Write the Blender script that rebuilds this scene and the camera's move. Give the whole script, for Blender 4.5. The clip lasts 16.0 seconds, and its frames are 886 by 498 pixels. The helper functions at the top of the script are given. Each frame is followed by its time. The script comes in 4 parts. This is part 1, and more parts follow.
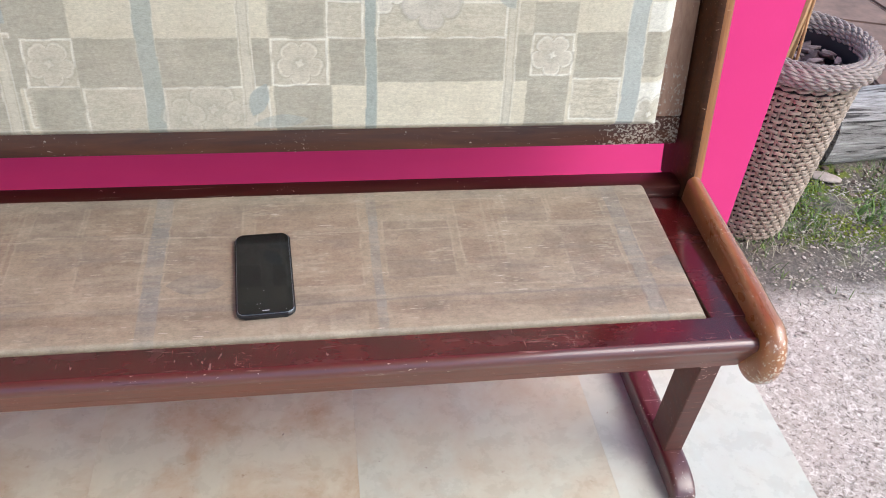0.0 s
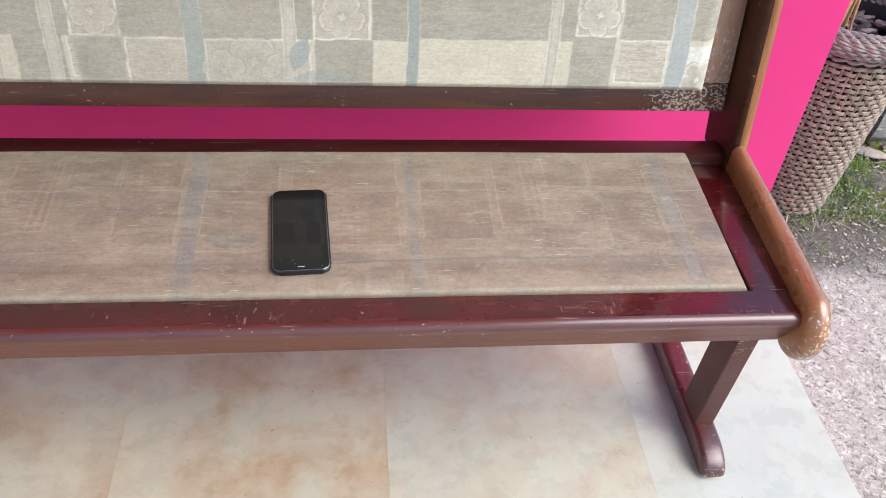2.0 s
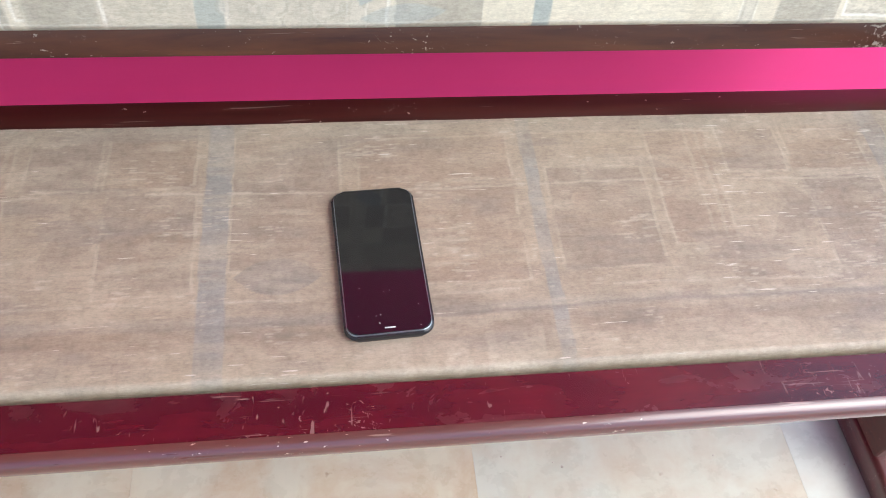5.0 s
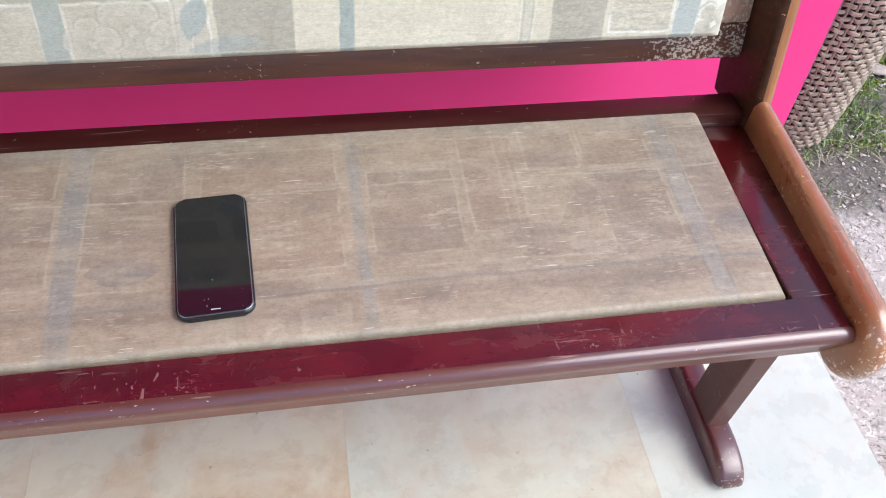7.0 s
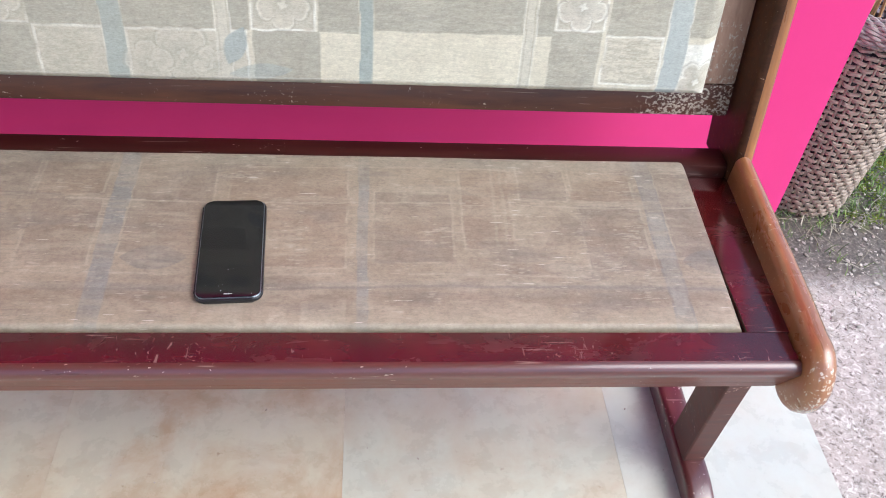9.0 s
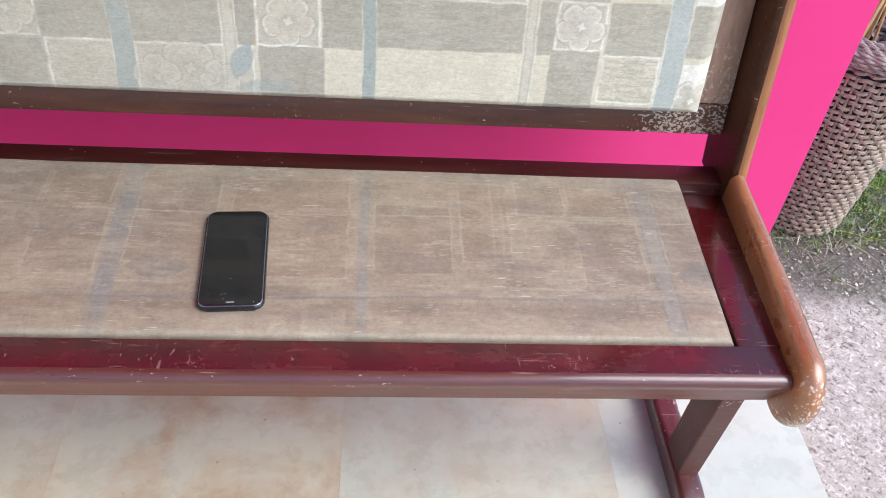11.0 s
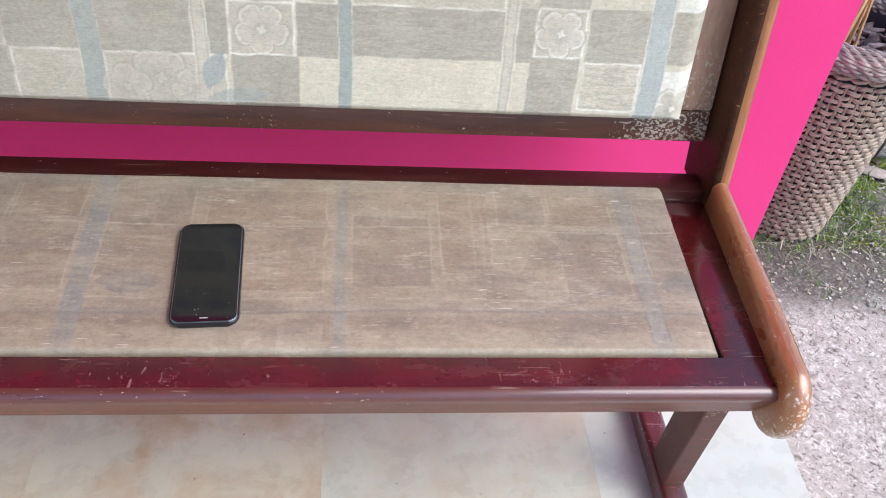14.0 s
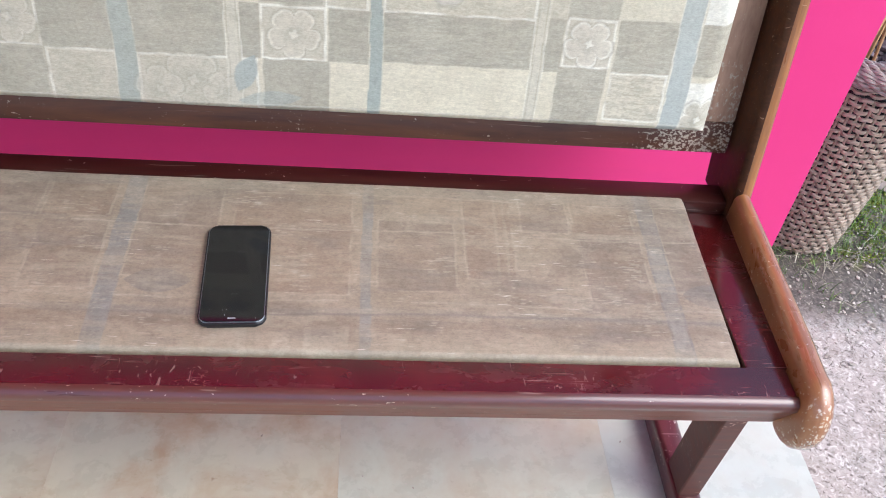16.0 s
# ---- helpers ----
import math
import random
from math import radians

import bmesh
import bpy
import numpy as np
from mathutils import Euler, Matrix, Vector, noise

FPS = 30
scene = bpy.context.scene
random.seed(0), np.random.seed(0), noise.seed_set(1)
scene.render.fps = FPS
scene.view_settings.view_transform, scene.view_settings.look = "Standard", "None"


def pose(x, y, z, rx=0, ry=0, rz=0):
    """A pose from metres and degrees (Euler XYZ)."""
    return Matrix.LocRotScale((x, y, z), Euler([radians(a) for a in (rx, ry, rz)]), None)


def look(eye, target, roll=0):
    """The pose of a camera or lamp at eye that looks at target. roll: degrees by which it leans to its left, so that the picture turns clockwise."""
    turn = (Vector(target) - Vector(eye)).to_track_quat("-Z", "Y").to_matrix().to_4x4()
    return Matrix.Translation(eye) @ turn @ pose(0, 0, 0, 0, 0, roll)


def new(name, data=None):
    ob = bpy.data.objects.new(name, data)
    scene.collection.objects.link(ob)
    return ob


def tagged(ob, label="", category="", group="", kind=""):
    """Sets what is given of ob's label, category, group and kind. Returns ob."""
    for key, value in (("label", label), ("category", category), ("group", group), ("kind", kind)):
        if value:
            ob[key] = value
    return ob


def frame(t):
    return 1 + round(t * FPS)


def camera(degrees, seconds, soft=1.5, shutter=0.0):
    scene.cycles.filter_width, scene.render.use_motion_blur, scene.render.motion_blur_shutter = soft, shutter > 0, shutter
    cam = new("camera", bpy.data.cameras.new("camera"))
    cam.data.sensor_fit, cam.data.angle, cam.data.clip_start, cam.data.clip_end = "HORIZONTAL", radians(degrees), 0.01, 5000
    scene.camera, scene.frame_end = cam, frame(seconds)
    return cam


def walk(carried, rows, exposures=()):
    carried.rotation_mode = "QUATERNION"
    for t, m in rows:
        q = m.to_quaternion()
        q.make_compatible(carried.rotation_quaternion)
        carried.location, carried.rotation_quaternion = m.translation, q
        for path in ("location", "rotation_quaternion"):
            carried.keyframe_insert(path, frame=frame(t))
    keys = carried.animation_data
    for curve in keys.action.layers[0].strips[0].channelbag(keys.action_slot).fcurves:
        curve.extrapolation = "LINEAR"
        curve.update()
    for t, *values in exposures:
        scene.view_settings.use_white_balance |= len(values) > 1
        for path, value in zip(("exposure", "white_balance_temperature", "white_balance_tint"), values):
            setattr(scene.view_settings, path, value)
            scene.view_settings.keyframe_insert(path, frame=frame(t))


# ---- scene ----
cam = camera(56.32, 16.0, soft=1.0)
PATH = [
    (0.0, (-0.0297, 0.1918, 1.1664), (0.2656, 1.7131, -0.0979), 4.69),
    (0.5, (-0.034, 0.1939, 1.1634), (0.2561, 1.7092, -0.1093), 4.9),
    (1.0, (-0.0351, 0.1928, 1.1638), (0.2464, 1.7059, -0.1134), 5.02),
    (1.5, (-0.0407, 0.1888, 1.166), (0.2231, 1.6974, -0.1204), 5.11),
    (2.0, (-0.0418, 0.2001, 1.1518), (0.1875, 1.6757, -0.1786), 5.26),
    (2.5, (-0.0652, 0.2935, 1.0918), (0.117, 1.7048, -0.3136), 5.05),
    (3.0, (-0.1063, 0.4212, 1.0652), (0.0503, 1.7717, -0.4016), 4.78),
    (3.5, (-0.1256, 0.5288, 1.0221), (0.0346, 1.8249, -0.4927), 4.59),
    (3.7, (-0.1382, 0.5584, 1.0175), (0.0509, 1.8127, -0.5287), 5.46),
    (6.0, (-0.1216, 0.6064, 1.0), (0.1347, 1.8243, -0.5655), 6.17),
    (6.5, (-0.0721, 0.5581, 1.0323), (0.2113, 1.8032, -0.507), 5.69),
    (7.0, (0.0001, 0.4642, 1.0719), (0.3018, 1.7642, -0.4177), 5.17),
    (7.5, (0.0287, 0.3956, 1.1038), (0.301, 1.7552, -0.3374), 4.93),
    (8.0, (0.0495, 0.3741, 1.1085), (0.2749, 1.7651, -0.3108), 5.06),
    (8.5, (0.0633, 0.3556, 1.1195), (0.2467, 1.763, -0.2896), 5.27),
    (9.0, (0.0549, 0.3464, 1.1201), (0.2345, 1.7632, -0.2801), 5.59),
    (9.5, (0.0587, 0.3357, 1.1222), (0.2312, 1.766, -0.265), 5.76),
    (10.0, (0.0566, 0.3248, 1.1315), (0.2242, 1.7678, -0.2431), 5.78),
    (12.5, (0.0558, 0.3343, 1.1249), (0.2581, 1.7807, -0.2415), 6.99),
    (13.0, (0.0581, 0.3369, 1.1245), (0.2691, 1.7833, -0.2406), 6.94),
    (13.5, (0.0634, 0.3447, 1.1245), (0.279, 1.7929, -0.238), 6.79),
    (14.0, (0.0652, 0.3484, 1.1243), (0.2763, 1.798, -0.2374), 6.54),
    (14.5, (0.0638, 0.3533, 1.1273), (0.2715, 1.8011, -0.2368), 6.57),
    (15.0, (0.0557, 0.3474, 1.1268), (0.2558, 1.8027, -0.2305), 6.53),
    (15.5, (0.0416, 0.3471, 1.1255), (0.2379, 1.8056, -0.2289), 6.99),
    (16.0, (0.0391, 0.3415, 1.1255), (0.2397, 1.8049, -0.2229), 7.3),
]
walk(cam, [(t, look(eye, target, roll)) for t, eye, target, roll in PATH], [(0.0, 0.88, 6050, 8), (2.5, 0.88, 6000, 8), (3.5, 1.10, 5900, 8), (6.0, 1.20, 5850, 8), (7.0, 1.03, 5800, 8), (8.0, 1.05, 5800, 8), (9.5, 0.96, 5800, 8), (16.0, 0.94, 5800, 8)])

# ---- light ----
world = bpy.data.worlds.new("world")
scene.world = world
world.use_nodes = True
wn = world.node_tree
sky = wn.nodes.new("ShaderNodeTexSky")
sky.sky_type = "NISHITA"
sky.sun_disc = False
sky.sun_elevation = radians(50)
sky.sun_rotation = radians(121)
sky.air_density, sky.dust_density, sky.ozone_density = 1.0, 3.0, 1.0
wn.links.new(sky.outputs[0], wn.nodes["Background"].inputs[0])
wn.nodes["Background"].inputs[1].default_value = 0.15
sun_data = bpy.data.lights.new("sun", "SUN")
sun_data.energy, sun_data.angle, sun_data.color = 1.05, radians(50), (1.0, 0.985, 0.965)
sun = new("sun", sun_data)
sun.matrix_world = look((6.4, -2.6, 7.6), (0.4, 1.0, 0.3))


# ---- materials ----
def mat(name, rough=0.6, metal=0.0):
    m = bpy.data.materials.new(name)
    m.use_nodes = True
    b = m.node_tree.nodes["Principled BSDF"]
    b.inputs["Roughness"].default_value, b.inputs["Metallic"].default_value = rough, metal
    return m, m.node_tree, b


def coords(nt, scale=(1, 1, 1), rot=(0, 0, 0)):
    tc = nt.nodes.new("ShaderNodeTexCoord")
    mp = nt.nodes.new("ShaderNodeMapping")
    mp.inputs["Scale"].default_value, mp.inputs["Rotation"].default_value = scale, rot
    nt.links.new(tc.outputs["Object"], mp.inputs[0])
    return mp.outputs[0]


def noise_tex(nt, vec, scale, detail=4, rough=0.6, dist=0.0):
    n = nt.nodes.new("ShaderNodeTexNoise")
    n.inputs["Scale"].default_value, n.inputs["Detail"].default_value = scale, detail
    n.inputs["Roughness"].default_value, n.inputs["Distortion"].default_value = rough, dist
    nt.links.new(vec, n.inputs["Vector"])
    return n.outputs["Fac"]


def ramp(nt, fac, stops):
    r = nt.nodes.new("ShaderNodeValToRGB")
    e = r.color_ramp.elements
    while len(e) < len(stops):
        e.new(0.5)
    for el, (p, c) in zip(e, stops):
        el.position = p
        el.color = (*c, 1) if len(c) == 3 else c
    nt.links.new(fac, r.inputs[0])
    return r.outputs[0]


def mix(nt, fac, a, b, kind="MIX"):
    m = nt.nodes.new("ShaderNodeMix")
    m.data_type, m.blend_type = "RGBA", kind
    for sock, v in ((m.inputs[0], fac), (m.inputs[6], a), (m.inputs[7], b)):
        if isinstance(v, (int, float)):
            sock.default_value = v
        elif isinstance(v, tuple):
            sock.default_value = (*v, 1)
        else:
            nt.links.new(v, sock)
    return m.outputs[2]


def bump(nt, b, height, strength=0.3, dist=0.002):
    n = nt.nodes.new("ShaderNodeBump")
    n.inputs["Strength"].default_value, n.inputs["Distance"].default_value = strength, dist
    nt.links.new(height, n.inputs["Height"])
    nt.links.new(n.outputs[0], b.inputs["Normal"])


def wood(name, dark, light, chips, rough, grain=(2.0, 40.0, 40.0), chip_at=0.70, worn=None, fine=1.0, coat=0.0, streak=1.0, chip_size=(26, 70, 70)):
    """Varnished timber: long grain, worn patches and pale chips in the varnish."""
    m, nt, b = mat(name)
    b.inputs["Coat Weight"].default_value, b.inputs["Coat Roughness"].default_value = coat, 0.12
    g = noise_tex(nt, coords(nt, grain), 3.0, 6, 0.65, 0.4)
    col = ramp(nt, g, [(0.3, dark), (0.7, light)])
    big = noise_tex(nt, coords(nt, (1.5, 6, 6)), 2.2, 3)
    col = mix(nt, ramp(nt, big, [(0.35, (0.35, 0.35, 0.35)), (0.75, (1, 1, 1))]), mix(nt, 0.55, col, dark), col)
    c1 = noise_tex(nt, coords(nt, chip_size), 2.2 * fine, 3, 0.7)
    c2 = noise_tex(nt, coords(nt, (5, 5, 5)), 2.0, 2)
    add = nt.nodes.new("ShaderNodeMath")
    add.operation = "MULTIPLY_ADD"
    nt.links.new(c2, add.inputs[0])
    add.inputs[1].default_value = 0.35
    nt.links.new(c1, add.inputs[2])
    chip = add.outputs[0]
    if worn is not None:
        axis, start, full, amount = worn
        tc = nt.nodes.new("ShaderNodeTexCoord")
        sp = nt.nodes.new("ShaderNodeSeparateXYZ")
        nt.links.new(tc.outputs["Object"], sp.inputs[0])
        mr = nt.nodes.new("ShaderNodeMapRange")
        mr.inputs[1].default_value, mr.inputs[2].default_value, mr.inputs[4].default_value = start, full, amount
        nt.links.new(sp.outputs[axis], mr.inputs[0])
        more = nt.nodes.new("ShaderNodeMath")
        nt.links.new(chip, more.inputs[0])
        nt.links.new(mr.outputs[0], more.inputs[1])
        chip = more.outputs[0]
    mask = ramp(nt, chip, [(chip_at + 0.16, (0, 0, 0)), (chip_at + 0.19, (1, 1, 1))])
    col = mix(nt, mask, col, chips)
    sc = noise_tex(nt, coords(nt, (9, 170, 170), (0.0, 0.25, 0.45)), 1.6, 2, 0.5, 0.6)
    col = mix(nt, ramp(nt, sc, [(0.69, (0, 0, 0)), (0.73, (0.5, 0.5, 0.5))]), col, mix(nt, 0.5, light, chips))
    nt.links.new(col, b.inputs["Base Color"])
    nt.links.new(ramp(nt, mix(nt, 0.5, g, big), [(0.3, (rough, rough, rough)), (0.75, (rough + 0.25,) * 3)]), b.inputs["Roughness"])
    bump(nt, b, mix(nt, mask, g, (0.0, 0.0, 0.0)), 0.22 * streak, 0.001)
    return m


def scuffed_top(name, dark, light, scuff):
    """Glossy worn varnish: cloudy colour, a thin dusty bloom, small scuffs and fine scratches."""
    m, nt, b = mat(name)
    b.inputs["Coat Weight"].default_value, b.inputs["Coat Roughness"].default_value = 0.5, 0.12
    cloud = noise_tex(nt, coords(nt, (5, 9, 9)), 1.6, 4, 0.6, 0.6)
    grain = noise_tex(nt, coords(nt, (3, 60, 60)), 2.0, 4, 0.6)
    col = ramp(nt, mix(nt, 0.25, cloud, grain), [(0.35, dark), (0.65, light)])
    bloom = noise_tex(nt, coords(nt, (8, 14, 14)), 1.3, 5, 0.7, 0.8)
    col = mix(nt, ramp(nt, bloom, [(0.54, (0, 0, 0)), (0.82, (0.3, 0.3, 0.3))]), col, (0.16, 0.07, 0.07))
    where = noise_tex(nt, coords(nt, (7, 7, 7)), 1.7, 2)
    fleck = noise_tex(nt, coords(nt, (60, 95, 95)), 2.0, 3, 0.65, 1.5)
    line = noise_tex(nt, coords(nt, (10, 190, 190), (0.0, 0.0, 0.3)), 1.5, 2, 0.5, 1.2)
    cross = noise_tex(nt, coords(nt, (120, 26, 26), (0.0, 0.0, 0.5)), 1.6, 2, 0.5, 1.0)
    f = mix(nt, 0.3, fleck, where)
    mask = ramp(nt, f, [(0.645, (0, 0, 0)), (0.69, (0.5, 0.5, 0.5))])
    col = mix(nt, mask, col, scuff)
    for n in (line, cross):
        col = mix(nt, ramp(nt, mix(nt, 0.25, n, where), [(0.655, (0, 0, 0)), (0.70, (0.45, 0.45, 0.45))]), col, scuff)
    nt.links.new(col, b.inputs["Base Color"])
    nt.links.new(ramp(nt, bloom, [(0.4, (0.16, 0.16, 0.16)), (0.75, (0.4, 0.4, 0.4))]), b.inputs["Roughness"])
    bump(nt, b, grain, 0.05, 0.001)
    return m


# Reflections coloured into the rail: dark on top, brownish with dust in front.
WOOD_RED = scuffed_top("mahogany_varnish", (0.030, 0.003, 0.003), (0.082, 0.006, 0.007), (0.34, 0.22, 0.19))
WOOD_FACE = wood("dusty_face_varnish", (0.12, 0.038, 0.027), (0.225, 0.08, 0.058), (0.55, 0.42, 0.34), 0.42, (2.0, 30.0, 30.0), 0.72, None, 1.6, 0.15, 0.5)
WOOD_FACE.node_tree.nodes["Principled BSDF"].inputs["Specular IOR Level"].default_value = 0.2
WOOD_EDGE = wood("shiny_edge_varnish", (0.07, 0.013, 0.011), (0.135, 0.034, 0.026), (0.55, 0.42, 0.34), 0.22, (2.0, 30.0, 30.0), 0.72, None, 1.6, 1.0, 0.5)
WOOD_BROWN = wood("brown_varnish", (0.03, 0.011, 0.005), (0.085, 0.032, 0.013), (0.5, 0.36, 0.24), 0.4)
WOOD_BROWN.node_tree.nodes["Principled BSDF"].inputs["Specular IOR Level"].default_value = 0.2
WOOD_GOLD = wood("worn_golden_varnish", (0.20, 0.068, 0.014), (0.42, 0.17, 0.042), (0.66, 0.54, 0.38), 0.24, (40.0, 5.0, 3.0), 0.70, None, 0.9, 0.9, 0.6, (60, 60, 60))
WOOD_ARM = wood("worn_arm_varnish", (0.22, 0.078, 0.024), (0.40, 0.17, 0.065), (0.60, 0.49, 0.36), 0.2, (40.0, 5.0, 5.0), 0.70, (1, 0.96, 0.86, 0.13), 1.5, 1.0, 0.6, (60, 60, 60))
WOOD_LEG = wood("leg_varnish", (0.055, 0.014, 0.010), (0.125, 0.038, 0.026), (0.5, 0.32, 0.25), 0.42, (2.5, 12.0, 30.0), 0.71, None, 1.2, 0.1)
WOOD_FOOT = wood("foot_varnish", (0.055, 0.012, 0.012), (0.12, 0.034, 0.03), (0.52, 0.42, 0.36), 0.24, (12.0, 2.5, 30.0), 0.70, (1, 0.96, 0.90, 0.13), 1.2, 0.8, 0.6, (70, 70, 70))
WOOD_WORN = wood("flaking_varnish", (0.26, 0.148, 0.098), (0.42, 0.26, 0.175), (0.44, 0.37, 0.29), 0.36, (40, 40, 3), 0.70, (2, 0.64, 0.53, 0.21), 1.4, 0.3, 0.8, (75, 75, 45))
WOOD_RAIL = wood("rail_varnish", (0.05, 0.013, 0.008), (0.15, 0.05, 0.018), (0.44, 0.37, 0.29), 0.3, (2.0, 16.0, 16.0), 0.72, (0, 0.37, 0.47, 0.25), 1.4, 0.3, 0.6, (65, 85, 85))
WOOD_DARK = wood("dark_back_rail_varnish", (0.026, 0.004, 0.003), (0.06, 0.010, 0.006), (0.5, 0.4, 0.34), 0.34, (2.0, 30.0, 30.0), 0.73, None, 0.8, 0.3, 0.5, (60, 60, 60))


def fabric(name, rough, weave, streak, dashes=0.0):
    m, nt, b = mat(name, rough)
    at = nt.nodes.new("ShaderNodeAttribute")
    at.attribute_name = "print"
    fine = noise_tex(nt, coords(nt, (260, 900, 900)), 1.0, 3, 0.7)
    soft = noise_tex(nt, coords(nt, (14, 14, 14)), 1.0, 4, 0.6)
    col = mix(nt, 1.0, at.outputs["Color"], ramp(nt, fine, [(0.3, (0.86, 0.86, 0.86)), (0.7, (1.09, 1.09, 1.09))]), "MULTIPLY")
    col = mix(nt, 1.0, col, ramp(nt, soft, [(0.3, (0.9, 0.89, 0.87)), (0.7, (1.06, 1.06, 1.06))]), "MULTIPLY")
    brush = noise_tex(nt, coords(nt, (55, 420, 420)), 1.0, 4, 0.65)
    col = mix(nt, 1.0, col, ramp(nt, brush, [(0.32, (1 - streak,) * 3), (0.52, (1, 1, 1)), (0.7, (1 + 0.5 * streak,) * 3)]), "MULTIPLY")
    pick = noise_tex(nt, coords(nt, (170, 170, 170)), 1.0, 4, 0.7)
    col = mix(nt, 1.0, col, ramp(nt, pick, [(0.36, (1 - 1.6 * streak,) * 3), (0.5, (1, 1, 1)), (0.66, (1 + streak,) * 3)]), "MULTIPLY")
    if dashes:
        dash = mix(nt, 0.25, noise_tex(nt, coords(nt, (34, 520, 520), (0, 0, 0.03)), 1.0, 2, 0.5), noise_tex(nt, coords(nt, (9, 9, 9)), 1.0, 2))
        col = mix(nt, ramp(nt, dash, [(0.66, (0, 0, 0)), (0.70, (dashes,) * 3)]), col, (0.60, 0.54, 0.45))
        col = mix(nt, ramp(nt, dash, [(0.29, (dashes * 0.6,) * 3), (0.35, (0, 0, 0))]), col, (0.22, 0.175, 0.14))
    nt.links.new(col, b.inputs["Base Color"])
    bump(nt, b, fine, weave, 0.0008)
    return m


CLOTH = fabric("printed_back_cloth", 0.8, 0.35, 0.055)
CLOTH_SEAT = fabric("worn_seat_cloth", 0.55, 0.25, 0.07, 0.7)


def plain(name, col, rough=0.5, var=0.12, scale=30.0, bumpy=0.1, metal=0.0):
    m, nt, b = mat(name, rough, metal)
    n = noise_tex(nt, coords(nt), scale, 5, 0.6)
    lo, hi = tuple(c * (1 - var) for c in col), tuple(min(1, c * (1 + var)) for c in col)
    nt.links.new(ramp(nt, n, [(0.3, lo), (0.7, hi)]), b.inputs["Base Color"])
    bump(nt, b, n, bumpy, 0.001)
    return m


def wall_paint():
    m, nt, b = mat("magenta_wall_paint", 0.5)
    n = noise_tex(nt, coords(nt), 3.0, 5)
    f = noise_tex(nt, coords(nt), 160.0, 3)
    b.inputs["Specular IOR Level"].default_value = 0.15
    nt.links.new(ramp(nt, n, [(0.3, (0.71, 0.043, 0.21)), (0.7, (0.75, 0.05, 0.23))]), b.inputs["Base Color"])
    bump(nt, b, f, 0.15, 0.0008)
    return m


HEM = plain("cream_hem_cloth", (0.50, 0.46, 0.34), 0.8, 0.15, 60)
PINK = wall_paint()


def tile_material(name, tones, stain):
    """Glazed stone-look floor tile: soft clouds, rusty blotches and small dark specks."""
    m, nt, b = mat(name, 0.3)
    b.inputs["Specular IOR Level"].default_value = 0.3
    oi = nt.nodes.new("ShaderNodeObjectInfo")
    tc = nt.nodes.new("ShaderNodeTexCoord")
    off = nt.nodes.new("ShaderNodeVectorMath")
    off.operation = "MULTIPLY_ADD"
    nt.links.new(oi.outputs["Location"], off.inputs[0])
    off.inputs[1].default_value = (3.7, 5.1, 0.0)
    nt.links.new(tc.outputs["Object"], off.inputs[2])
    v = off.outputs[0]
    big = noise_tex(nt, v, 4.5, 3, 0.5, 0.3)
    mid = noise_tex(nt, v, 20.0, 8, 0.7, 0.2)
    col = ramp(nt, big, [(0.25, tones[0]), (0.5, tones[1]), (0.75, tones[2])])
    col = mix(nt, 1.0, col, ramp(nt, mid, [(0.25, (0.93, 0.93, 0.93)), (0.75, (1.05, 1.05, 1.05))]), "MULTIPLY")
    cloud = noise_tex(nt, v, 8.5, 6, 0.62, 0.3)
    blot = ramp(nt, cloud, [(0.42, (0, 0, 0)), (0.68, (stain,) * 3)])
    col = mix(nt, blot, col, (0.44, 0.29, 0.17))
    wash = noise_tex(nt, v, 6.0, 5, 0.6, 0.2)
    col = mix(nt, ramp(nt, wash, [(0.5, (0, 0, 0)), (0.72, (0.45 - 0.3 * stain,) * 3)]), col, (0.57, 0.60, 0.56))
    spots = noise_tex(nt, v, 60.0, 3, 0.55)
    col = mix(nt, ramp(nt, spots, [(0.69, (0, 0, 0)), (0.78, (0.15 + 0.5 * stain,) * 3)]), col, (0.30, 0.20, 0.14))
    nt.links.new(col, b.inputs["Base Color"])
    nt.links.new(ramp(nt, mid, [(0.3, (0.2, 0.2, 0.2)), (0.7, (0.38, 0.38, 0.38))]), b.inputs["Roughness"])
    return m


# Tones run warm to bluish white yardward: open-sky light put into the glaze.
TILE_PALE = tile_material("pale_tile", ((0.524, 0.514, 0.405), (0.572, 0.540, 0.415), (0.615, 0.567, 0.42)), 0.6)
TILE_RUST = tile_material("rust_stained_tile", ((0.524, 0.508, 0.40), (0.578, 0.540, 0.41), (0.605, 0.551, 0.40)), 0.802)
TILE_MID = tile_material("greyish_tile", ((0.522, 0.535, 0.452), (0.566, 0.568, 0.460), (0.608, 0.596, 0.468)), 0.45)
TILE_SKYLIT = tile_material("skylit_tile", ((0.519, 0.562, 0.514), (0.567, 0.594, 0.521), (0.610, 0.621, 0.530)), 0.2)
SLAB = plain("porch_slab_concrete", (0.45, 0.44, 0.42), 0.8, 0.15, 12)



